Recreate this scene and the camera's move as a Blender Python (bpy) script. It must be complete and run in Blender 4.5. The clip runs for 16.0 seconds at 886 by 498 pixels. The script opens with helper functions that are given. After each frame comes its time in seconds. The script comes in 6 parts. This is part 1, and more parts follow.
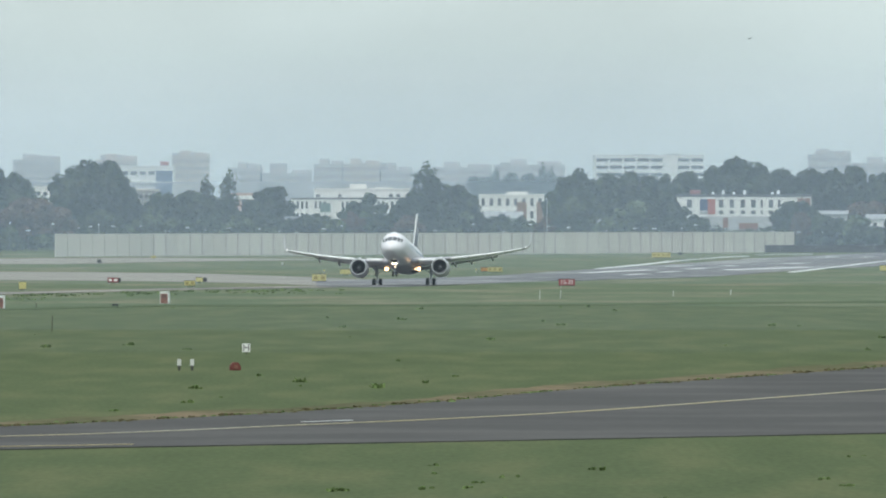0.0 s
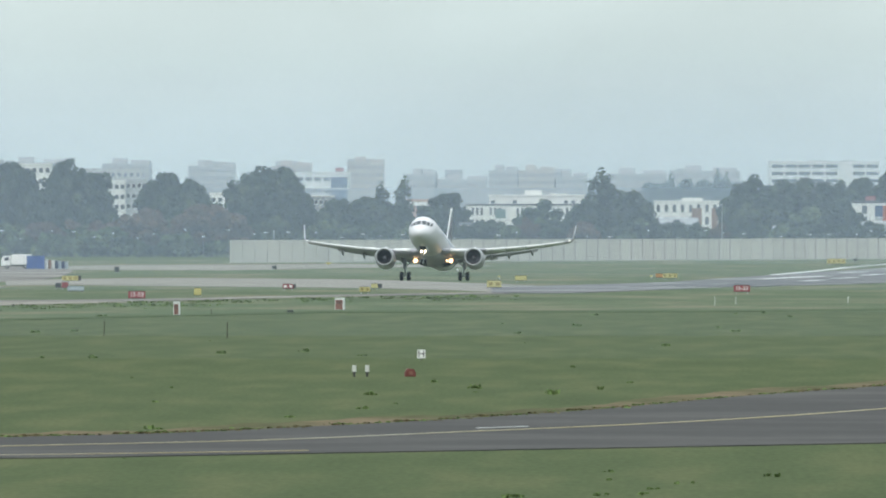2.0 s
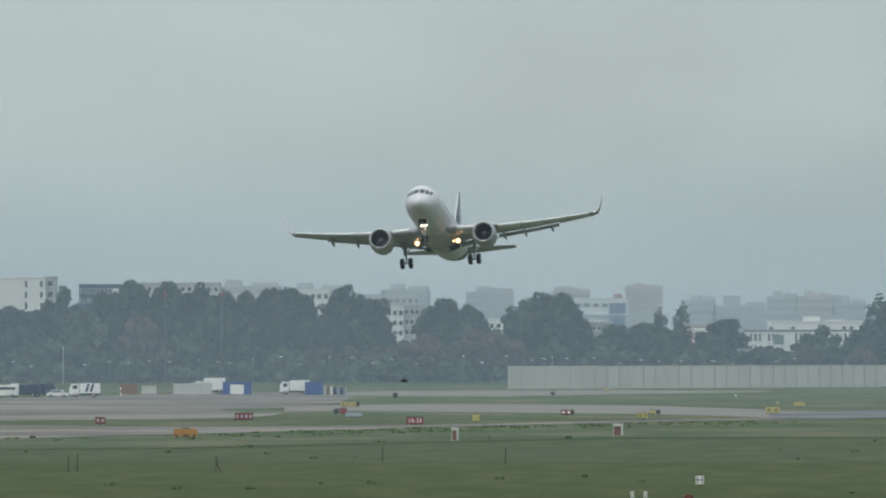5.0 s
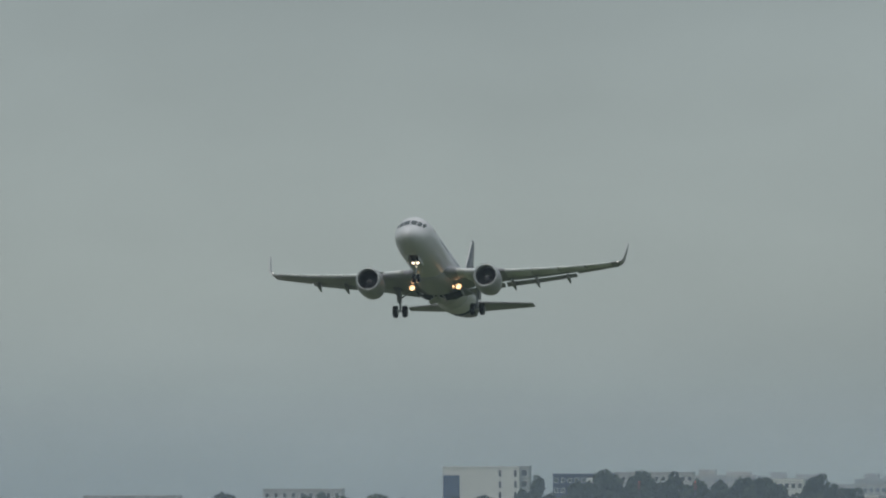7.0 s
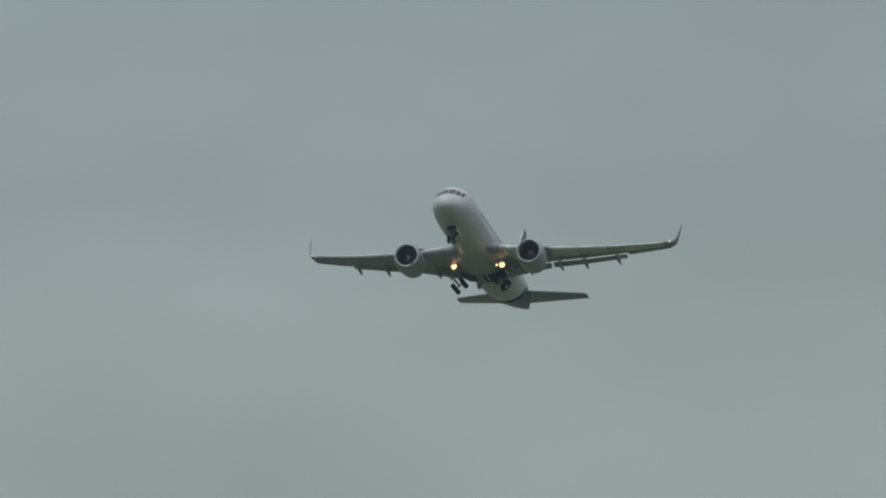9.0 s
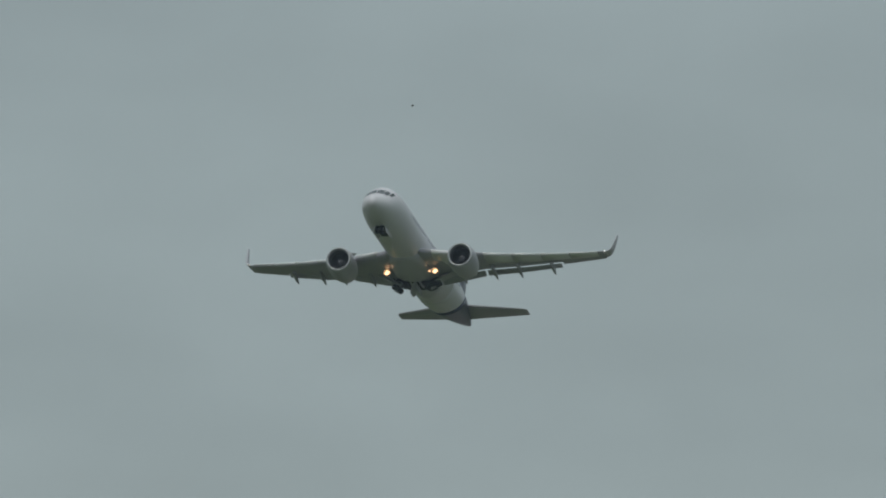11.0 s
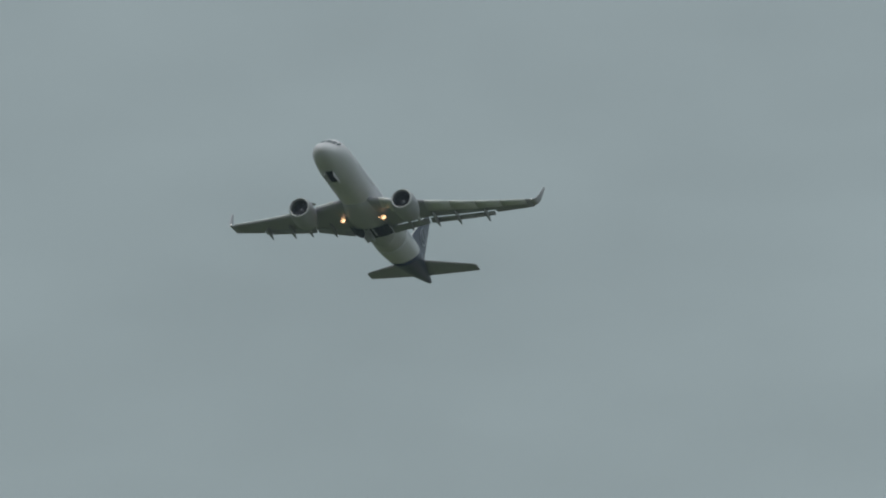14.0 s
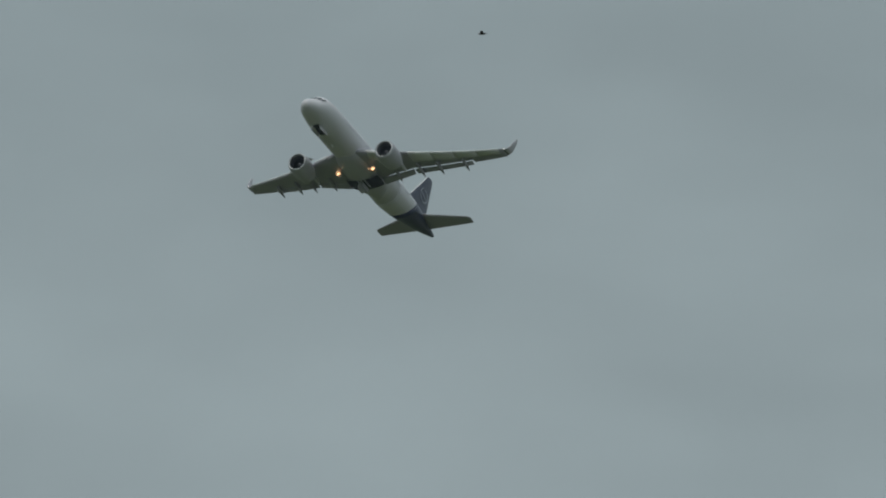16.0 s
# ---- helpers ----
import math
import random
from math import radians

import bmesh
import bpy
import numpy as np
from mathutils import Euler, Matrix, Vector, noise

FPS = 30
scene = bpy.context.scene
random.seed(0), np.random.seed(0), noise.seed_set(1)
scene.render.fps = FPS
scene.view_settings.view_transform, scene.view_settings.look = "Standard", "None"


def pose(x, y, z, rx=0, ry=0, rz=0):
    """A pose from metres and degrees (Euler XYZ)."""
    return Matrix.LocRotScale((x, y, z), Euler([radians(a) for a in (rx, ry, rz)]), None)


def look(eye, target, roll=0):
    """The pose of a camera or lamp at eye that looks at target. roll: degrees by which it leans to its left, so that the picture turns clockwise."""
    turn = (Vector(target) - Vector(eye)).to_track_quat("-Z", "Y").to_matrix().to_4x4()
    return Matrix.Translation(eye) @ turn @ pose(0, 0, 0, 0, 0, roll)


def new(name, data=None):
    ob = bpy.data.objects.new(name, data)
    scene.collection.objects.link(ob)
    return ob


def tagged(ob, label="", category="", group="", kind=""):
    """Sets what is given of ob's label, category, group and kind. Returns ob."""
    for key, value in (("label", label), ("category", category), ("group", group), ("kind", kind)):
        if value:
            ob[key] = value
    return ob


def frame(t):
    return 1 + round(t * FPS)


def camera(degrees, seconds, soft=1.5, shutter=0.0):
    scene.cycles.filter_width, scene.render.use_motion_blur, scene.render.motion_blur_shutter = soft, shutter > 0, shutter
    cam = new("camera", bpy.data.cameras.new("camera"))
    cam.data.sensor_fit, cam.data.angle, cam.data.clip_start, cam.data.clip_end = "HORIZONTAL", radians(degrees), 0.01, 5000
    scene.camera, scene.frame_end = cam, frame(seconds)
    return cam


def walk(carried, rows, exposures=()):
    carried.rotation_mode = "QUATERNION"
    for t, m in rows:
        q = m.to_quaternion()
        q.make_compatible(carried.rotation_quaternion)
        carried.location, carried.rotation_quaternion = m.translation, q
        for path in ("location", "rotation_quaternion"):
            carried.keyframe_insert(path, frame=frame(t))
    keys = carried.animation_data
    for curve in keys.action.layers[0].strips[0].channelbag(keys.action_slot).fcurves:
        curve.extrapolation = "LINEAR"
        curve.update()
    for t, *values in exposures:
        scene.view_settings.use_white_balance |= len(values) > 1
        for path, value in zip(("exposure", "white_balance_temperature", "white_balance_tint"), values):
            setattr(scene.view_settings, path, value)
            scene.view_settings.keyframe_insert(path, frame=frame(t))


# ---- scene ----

def plan(b, d):
    """Ground place at the bearing b (thousandths of a radian right of the first view's axis) and d metres ahead."""
    return b * d / 1000.0, d


# ---------------------------------------------------------------- camera
EYE = (0.0, 0.0, 10.2)
CAMERA_ROWS = [
    (0.0, 0.0000, -0.1648),
    (0.5, 0.1535, -0.2198),
    (1.0, 0.4003, -0.1927),
    (1.5, 0.5886, -0.2084),
    (2.0, 0.8101, -0.1360),
    (2.5, 1.0141, -0.0759),
    (3.0, 1.1632, -0.0881),
    (3.5, 1.3890, 0.0087),
    (4.0, 1.6112, 0.1352),
    (4.5, 1.8421, 0.2808),
    (5.0, 2.0982, 0.4474),
    (5.2, 2.1940, 0.5162),
    (7.3, 4.5242, 1.4681),
    (7.5, 4.6309, 1.5628),
    (8.0, 5.1017, 1.8181),
    (8.5, 5.7110, 2.1370),
    (8.7, 6.0838, 2.3210),
    (10.8, 8.1376, 4.1797),
    (11.0, 8.3785, 4.4424),
    (11.5, 8.7845, 4.7661),
    (12.0, 9.0364, 4.9770),
    (12.5, 9.8411, 5.4495),
    (13.0, 10.8862, 6.1048),
    (13.5, 12.0021, 6.9046),
    (14.0, 13.4097, 7.8171),
    (14.5, 14.9760, 8.6363),
    (15.0, 16.5010, 9.4680),
    (15.5, 18.3328, 10.4270),
    (16.0, 20.5235, 11.6069),
]
cam = camera(4.1, 16.0, soft=2.0)
walk(cam, [(t, pose(*EYE, 90 + pitch, 0, yaw)) for t, yaw, pitch in CAMERA_ROWS],
     exposures=[(0.0, 0.16, 6590, 10), (0.5, 0.27, 6590, 10), (1.0, 0.27, 6590, 10), (2.5, 0.22, 6580, 10), (3.5, 0.10, 6550, 10), (4.5, -0.23, 6560, 10), (5.2, -0.43, 6580, 10), (7.3, -1.0, 6640, 11), (8.7, -1.02, 6580, 11), (11.0, -0.97, 6560, 10), (12.2, -1.0, 6600, 10), (13.5, -1.0, 6530, 10), (16.0, -1.03, 6530, 10)])

# ---------------------------------------------------------------- sky and light
world = bpy.data.worlds.new("overcast_sky")
scene.world = world
world.use_nodes = True
wn, wl = world.node_tree.nodes, world.node_tree.links
wn.clear()
w_out = wn.new("ShaderNodeOutputWorld")
w_bg = wn.new("ShaderNodeBackground")
w_sky = wn.new("ShaderNodeTexSky")
w_sky.sky_type = "NISHITA"
w_sky.sun_disc = False
w_sky.sun_elevation = radians(58)
w_sky.sun_rotation = radians(200)
w_co = wn.new("ShaderNodeTexCoord")
w_sep = wn.new("ShaderNodeSeparateXYZ")
wl.new(w_co.outputs["Generated"], w_sep.inputs[0])
# cloud deck: dimmer towards the horizon, as an even overcast is
w_ramp = wn.new("ShaderNodeValToRGB")
w_ramp.color_ramp.elements[0].position = 0.0
w_ramp.color_ramp.elements[0].color = (0.495, 0.60, 0.625, 1)
w_ramp.color_ramp.elements[1].position = 1.0
w_ramp.color_ramp.elements[1].color = (1.35, 1.55, 1.60, 1)
for place, colour in ((0.008, (0.555, 0.66, 0.672, 1)), (0.02, (0.615, 0.725, 0.718, 1)), (0.042, (0.598, 0.715, 0.728, 1)), (0.062, (0.562, 0.682, 0.708, 1)), (0.14, (0.565, 0.69, 0.72, 1)), (0.185, (0.585, 0.708, 0.735, 1)), (0.225, (0.53, 0.648, 0.675, 1)), (0.35, (0.64, 0.78, 0.82, 1))):
    el = w_ramp.color_ramp.elements.new(place)
    el.color = colour
wl.new(w_sep.outputs["Z"], w_ramp.inputs["Fac"])
w_map = wn.new("ShaderNodeMapping")
w_map.inputs["Scale"].default_value = (14, 14, 34)
wl.new(w_co.outputs["Generated"], w_map.inputs[0])
w_noise = wn.new("ShaderNodeTexNoise")
w_noise.inputs["Scale"].default_value = 1.6
w_noise.inputs["Detail"].default_value = 4
wl.new(w_map.outputs[0], w_noise.inputs["Vector"])
w_var = wn.new("ShaderNodeMapRange")
w_var.inputs["From Min"].default_value = 0.3
w_var.inputs["From Max"].default_value = 0.7
w_var.inputs["To Min"].default_value = 0.91
w_var.inputs["To Max"].default_value = 1.09
wl.new(w_noise.outputs["Fac"], w_var.inputs["Value"])
w_mul = wn.new("ShaderNodeVectorMath")
w_mul.operation = "SCALE"
wl.new(w_ramp.outputs["Color"], w_mul.inputs[0])
wl.new(w_var.outputs["Result"], w_mul.inputs["Scale"])
w_blue = wn.new("ShaderNodeVectorMath")
w_blue.operation = "SCALE"
w_blue.inputs["Scale"].default_value = 0.10
wl.new(w_sky.outputs["Color"], w_blue.inputs[0])
w_mix = wn.new("ShaderNodeMixRGB")
w_mix.inputs["Fac"].default_value = 0.92
wl.new(w_blue.outputs[0], w_mix.inputs["Color1"])
wl.new(w_mul.outputs[0], w_mix.inputs["Color2"])
wl.new(w_mix.outputs[0], w_bg.inputs["Color"])
w_bg.inputs["Strength"].default_value = 1.0
wl.new(w_bg.outputs[0], w_out.inputs["Surface"])

sun = new("sun", bpy.data.lights.new("sun", "SUN"))
sun.data.energy = 1.7
sun.data.angle = radians(20)
sun.data.color = (1.0, 0.96, 0.9)
sun.matrix_world = look((-200, -560, 960), (0, 0, 0))


# ---------------------------------------------------------------- materials
def material(name, colour, rough=0.8, metal=0.0, vary=0.15, scale=1.0, fine=8.0, bump=0.0, stain=None, stain_at=0.55,
             random_tone=0.0, island=False, object_tone=0.0, glow=0.0, glow_colour=None, stretch=None):
    m = bpy.data.materials.new(name)
    m.use_nodes = True
    n, l = m.node_tree.nodes, m.node_tree.links
    b = n["Principled BSDF"]
    b.inputs["Roughness"].default_value = rough
    b.inputs["Metallic"].default_value = metal
    if rough >= 0.85:
        b.inputs["Specular IOR Level"].default_value = 0.06
    co = n.new("ShaderNodeTexCoord")
    big = n.new("ShaderNodeTexNoise")
    big.inputs["Scale"].default_value = scale
    big.inputs["Detail"].default_value = 5
    small = n.new("ShaderNodeTexNoise")
    small.inputs["Scale"].default_value = scale * fine
    small.inputs["Detail"].default_value = 3
    where = co.outputs["Object"]
    if stretch:
        squeeze = n.new("ShaderNodeMapping")
        squeeze.inputs["Scale"].default_value = stretch
        l.new(where, squeeze.inputs["Vector"])
        where = squeeze.outputs["Vector"]
    l.new(where, big.inputs["Vector"])
    l.new(where, small.inputs["Vector"])
    add = n.new("ShaderNodeMath")
    add.operation = "ADD"
    l.new(big.outputs["Fac"], add.inputs[0])
    l.new(small.outputs["Fac"], add.inputs[1])
    tone = n.new("ShaderNodeMapRange")
    tone.inputs["From Min"].default_value = 0.6
    tone.inputs["From Max"].default_value = 1.4
    tone.inputs["To Min"].default_value = 1 - vary
    tone.inputs["To Max"].default_value = 1 + vary
    l.new(add.outputs[0], tone.inputs["Value"])
    base = n.new("ShaderNodeMixRGB")
    base.inputs["Color1"].default_value = (*colour, 1)
    base.inputs["Color2"].default_value = (*(stain or colour), 1)
    base.inputs["Fac"].default_value = 0
    if stain:
        cut = n.new("ShaderNodeMapRange")
        cut.inputs["From Min"].default_value = stain_at
        cut.inputs["From Max"].default_value = stain_at + 0.2
        l.new(big.outputs["Fac"], cut.inputs["Value"])
        l.new(cut.outputs["Result"], base.inputs["Fac"])
    mul = n.new("ShaderNodeVectorMath")
    mul.operation = "SCALE"
    l.new(base.outputs[0], mul.inputs[0])
    l.new(tone.outputs["Result"], mul.inputs["Scale"])
    last = mul
    if random_tone:
        src = n.new("ShaderNodeNewGeometry").outputs["Random Per Island"] if island else n.new("ShaderNodeObjectInfo").outputs["Random"]
        rr = n.new("ShaderNodeMapRange")
        rr.inputs["To Min"].default_value = 1 - random_tone
        rr.inputs["To Max"].default_value = 1 + random_tone
        l.new(src, rr.inputs["Value"])
        last = n.new("ShaderNodeVectorMath")
        last.operation = "SCALE"
        l.new(mul.outputs[0], last.inputs[0])
        l.new(rr.outputs["Result"], last.inputs["Scale"])
    if object_tone:
        rr = n.new("ShaderNodeMapRange")
        rr.inputs["To Min"].default_value = 1 - object_tone
        rr.inputs["To Max"].default_value = 1 + object_tone
        l.new(n.new("ShaderNodeObjectInfo").outputs["Random"], rr.inputs["Value"])
        toned = n.new("ShaderNodeVectorMath")
        toned.operation = "SCALE"
        l.new(last.outputs[0], toned.inputs[0])
        l.new(rr.outputs["Result"], toned.inputs["Scale"])
        last = toned
    l.new(last.outputs[0], b.inputs["Base Color"])
    if bump:
        bp = n.new("ShaderNodeBump")
        bp.inputs["Strength"].default_value = bump
        bp.inputs["Distance"].default_value = 0.05
        l.new(small.outputs["Fac"], bp.inputs["Height"])
        l.new(bp.outputs[0], b.inputs["Normal"])
    if glow:
        b.inputs["Emission Color"].default_value = (*(glow_colour or colour), 1)
        b.inputs["Emission Strength"].default_value = glow
    return m


M = dict(
    grass=material("grass", (0.0635, 0.0830, 0.0380), 0.95, vary=0.24, scale=0.10, fine=14, stain=(0.075, 0.086, 0.041), stain_at=0.46, stretch=(2.4, 0.28, 1.0)),
    # base paled and greyed to bring in distance haze; tan patches are dry grass
    verge=material("verge_grass", (0.078, 0.102, 0.054), 0.95, vary=0.30, scale=0.05, fine=6, stain=(0.125, 0.117, 0.075), stain_at=0.47, stretch=(1.0, 0.3, 1.0)),
    weed=material("weeds", (0.110, 0.158, 0.060), 0.9, vary=0.2, scale=0.5, random_tone=0.45, island=True),
    dry=material("dry_grass", (0.112, 0.098, 0.054), 0.95, vary=0.3, scale=0.4, random_tone=0.25, island=True),
    dry_edge=material("dry_edge_grass", (0.084, 0.082, 0.042), 0.95, vary=0.35, scale=0.10, fine=9, stain=(0.118, 0.092, 0.058), stain_at=0.42, stretch=(1.0, 0.3, 1.0)),
    long_grass=material("unmown_grass", (0.054, 0.076, 0.032), 0.95, vary=0.35, scale=0.2, fine=6),
    asphalt=material("asphalt", (0.062, 0.060, 0.060), 0.85, vary=0.2, scale=0.06, fine=25, stain=(0.078, 0.075, 0.073), stain_at=0.46),
    runway=material("runway_asphalt", (0.085, 0.084, 0.092), 0.8, vary=0.38, scale=0.025, fine=7, stain=(0.19, 0.183, 0.175), stain_at=0.46),
    rubber_wear=material("tyre_worn_asphalt", (0.062, 0.061, 0.068), 0.75, vary=0.35, scale=0.03, fine=8, stain=(0.12, 0.118, 0.12), stain_at=0.5),
    apron=material("apron_asphalt", (0.150, 0.140, 0.130), 0.85, vary=0.45, scale=0.018, fine=7, stain=(0.25, 0.226, 0.195), stain_at=0.48),
    concrete=material("taxiway_concrete", (0.225, 0.210, 0.188), 0.85, vary=0.28, scale=0.022, fine=7, stain=(0.135, 0.134, 0.118), stain_at=0.5),
    paint_white=material("white_marking", (0.56, 0.56, 0.55), 0.7, vary=0.2, scale=0.2),
    paint_yellow=material("yellow_marking", (0.38, 0.315, 0.165), 0.7, vary=0.25, scale=0.05, fine=20, stain=(0.31, 0.285, 0.215), stain_at=0.42),
    wall=material("barrier_concrete", (0.64, 0.605, 0.555), 0.9, vary=0.10, scale=0.25, fine=6, random_tone=0.05, stain=(0.57, 0.535, 0.49)),
    wall_post=material("barrier_post", (0.36, 0.35, 0.33), 0.8, vary=0.15),
    low_wall=material("dark_fence", (0.085, 0.09, 0.10), 0.85, vary=0.2, scale=0.3),
    plaster=material("white_plaster", (0.74, 0.73, 0.70), 0.9, vary=0.08, scale=0.15, stain=(0.62, 0.61, 0.58)),
    grey_plaster=material("grey_plaster", (0.40, 0.41, 0.42), 0.9, vary=0.1, scale=0.15),
    block=material("panel_block", (0.47, 0.465, 0.47), 0.9, vary=0.1, scale=0.08, fine=5, stain=(0.43, 0.42, 0.42)),
    block_warm=material("panel_block_beige", (0.50, 0.465, 0.44), 0.9, vary=0.1, scale=0.08, fine=5),
    brown=material("brown_cladding", (0.22, 0.13, 0.09), 0.8, vary=0.15),
    dull_red=material("dull_red_box", (0.26, 0.085, 0.085), 0.7, vary=0.12),
    teal=material("grey_green_glazing", (0.14, 0.21, 0.20), 0.35, vary=0.15),
    red_panel=material("red_cladding", (0.38, 0.09, 0.065), 0.7, vary=0.12),
    pink=material("pink_plaster", (0.45, 0.31, 0.27), 0.9, vary=0.1),
    beige=material("beige_plaster", (0.50, 0.41, 0.31), 0.9, vary=0.1),
    roof=material("roofing", (0.10, 0.105, 0.12), 0.8, vary=0.15),
    sheet_roof=material("sheet_metal_roof", (0.27, 0.28, 0.29), 0.5, metal=0.2, vary=0.1),
    # far panes: sky reflection and haze put into the pale base colour
    far_glass=material("sky_and_haze_paled_glass", (0.30, 0.31, 0.33), 0.4, vary=0.2, scale=0.3),
    dark_pole=material("dark_pole", (0.10, 0.105, 0.11), 0.7, vary=0.2),
    glass=material("window_glass", (0.085, 0.095, 0.115), 0.15, vary=0.3, scale=0.3, random_tone=0.4),
    blue_glass=material("office_glass", (0.05, 0.08, 0.16), 0.15, vary=0.2, scale=0.3),
    frame_white=material("white_frame", (0.75, 0.75, 0.74), 0.6, vary=0.05),
    leaf=material("leaves", (0.031, 0.044, 0.027), 0.85, vary=0.85, scale=0.17, fine=3, stain=(0.068, 0.078, 0.038), stain_at=0.52, random_tone=0.12, island=True, object_tone=0.30),
    leaf_light=material("light_leaves", (0.062, 0.080, 0.040), 0.85, vary=0.8, scale=0.22, fine=3, stain=(0.105, 0.122, 0.056), stain_at=0.52, random_tone=0.2, island=True, object_tone=0.25),
    leaf_rust=material("autumn_leaves", (0.100, 0.068, 0.050), 0.85, vary=0.6, scale=0.2, fine=3, stain=(0.145, 0.092, 0.064), stain_at=0.52, random_tone=0.2, island=True, object_tone=0.2),
    bark=material("bark", (0.05, 0.042, 0.033), 0.95, vary=0.3, scale=2.0),
    steel=material("galvanised_steel", (0.45, 0.46, 0.47), 0.45, metal=0.7, vary=0.1),
    lamp_white=material("lamp_housing", (0.85, 0.86, 0.86), 0.4, vary=0.05),
    sign_red=material("sign_red", (0.25, 0.045, 0.05), 0.5, vary=0.1),
    sign_yellow=material("sign_yellow", (0.47, 0.42, 0.16), 0.5, vary=0.1),
    sign_black=material("sign_black", (0.03, 0.03, 0.03), 0.5, vary=0.2),
    sign_grey=material("sign_grey", (0.36, 0.42, 0.47), 0.5, vary=0.1),
    white=material("white_enamel", (0.80, 0.80, 0.78), 0.45, vary=0.06),
    dark_red=material("dark_red_paint", (0.14, 0.036, 0.03), 0.6, vary=0.25, scale=4),
    rust_panel=material("brick_red_panel", (0.20, 0.088, 0.062), 0.7, vary=0.2, scale=3),
    orange=material("orange_paint", (0.42, 0.20, 0.05), 0.55, vary=0.12, scale=1.5),
    blue=material("blue_container", (0.055, 0.11, 0.30), 0.55, vary=0.15, scale=0.8),
    navy=material("navy_paint", (0.03, 0.045, 0.10), 0.5, vary=0.2),
    container=material("pale_container", (0.52, 0.53, 0.50), 0.6, vary=0.12),
    rubber=material("rubber", (0.022, 0.022, 0.023), 0.85, vary=0.2, scale=3),
    bird=material("dark_feathers", (0.05, 0.05, 0.05), 0.9, vary=0.2, scale=5),
    skin=material("white_aircraft_paint", (0.66, 0.645, 0.675), 0.30, vary=0.045, scale=0.25, fine=7),
    cowl=material("grey_cowl_paint", (0.45, 0.44, 0.475), 0.36, vary=0.08, scale=0.6),
    belly=material("grey_aircraft_paint", (0.50, 0.485, 0.52), 0.4, vary=0.08, scale=0.5),
    wing_grey=material("wing_grey_paint", (0.375, 0.362, 0.395), 0.42, vary=0.08, scale=0.4),
    flap_grey=material("flap_grey_paint", (0.40, 0.39, 0.42), 0.45, vary=0.1, scale=0.6),
    # pale colour that paints the light on wing and fin front edges
    slat=material("lit_edge_pale_paint", (0.78, 0.78, 0.78), 0.35, metal=0.1, vary=0.05),
    tail_blue=material("dark_blue_aircraft_paint", (0.016, 0.022, 0.060), 0.3, vary=0.1),
    crest=material("pale_crest_paint", (0.36, 0.38, 0.43), 0.4, vary=0.05),
    lip=material("dull_inlet_lip", (0.42, 0.43, 0.44), 0.38, metal=0.4, vary=0.05),
    duct=material("inlet_liner", (0.17, 0.17, 0.185), 0.6, vary=0.1),
    fan=material("fan_titanium", (0.13, 0.13, 0.145), 0.5, metal=0.3, vary=0.2, scale=3),
    nozzle=material("exhaust_metal", (0.22, 0.20, 0.18), 0.4, metal=0.8, vary=0.2),
    cockpit=material("cockpit_glass", (0.05, 0.058, 0.068), 0.12, vary=0.1),
    # near-black colour standing in for the shade inside the wheel bays
    bay=material("gear_bay", (0.022, 0.022, 0.024), 0.8, vary=0.3, scale=2),
    # dark sign marks lightened to brown to imitate haze over the distance
    sign_mark=material("haze_paled_sign_mark", (0.26, 0.21, 0.07), 0.6, vary=0.2),
    strut=material("gear_strut", (0.42, 0.43, 0.44), 0.4, metal=0.5, vary=0.1),
    landing=material("landing_lamp", (1, 0.9, 0.7), 0.3, glow=5.5, glow_colour=(1.0, 0.56, 0.28)),
    taxi=material("taxi_lamp", (1, 0.95, 0.85), 0.3, glow=8, glow_colour=(1.0, 0.82, 0.60)),
    strobe=material("wing_tip_lamp", (1, 1, 1), 0.3, glow=2, glow_colour=(1, 0.97, 0.9)),
    obstruction=material("red_obstruction_lamp", (0.7, 0.05, 0.04), 0.3, glow=0.4, glow_colour=(1, 0.1, 0.08)),
)


def haze_sheet_material(name, amount, low=12, high=75):
    """Sheet imitating haze: mostly clear, scatters a part of the daylight, thinner with height."""
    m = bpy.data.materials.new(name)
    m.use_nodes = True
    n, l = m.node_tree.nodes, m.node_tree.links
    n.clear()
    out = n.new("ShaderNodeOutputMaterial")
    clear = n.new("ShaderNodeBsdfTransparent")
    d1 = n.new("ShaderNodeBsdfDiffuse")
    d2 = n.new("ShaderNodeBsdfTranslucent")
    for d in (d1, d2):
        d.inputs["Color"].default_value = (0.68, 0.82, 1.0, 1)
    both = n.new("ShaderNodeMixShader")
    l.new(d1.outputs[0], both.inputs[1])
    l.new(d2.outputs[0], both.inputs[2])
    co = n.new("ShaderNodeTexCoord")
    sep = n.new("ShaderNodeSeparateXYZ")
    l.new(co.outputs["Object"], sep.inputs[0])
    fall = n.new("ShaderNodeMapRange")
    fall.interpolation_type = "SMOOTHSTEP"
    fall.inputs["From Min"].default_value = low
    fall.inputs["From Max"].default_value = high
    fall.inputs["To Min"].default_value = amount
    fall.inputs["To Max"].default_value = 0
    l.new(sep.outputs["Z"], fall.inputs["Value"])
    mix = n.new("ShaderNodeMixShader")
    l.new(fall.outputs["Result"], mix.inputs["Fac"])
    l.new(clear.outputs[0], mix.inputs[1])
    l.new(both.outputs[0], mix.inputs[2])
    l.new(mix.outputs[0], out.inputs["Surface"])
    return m


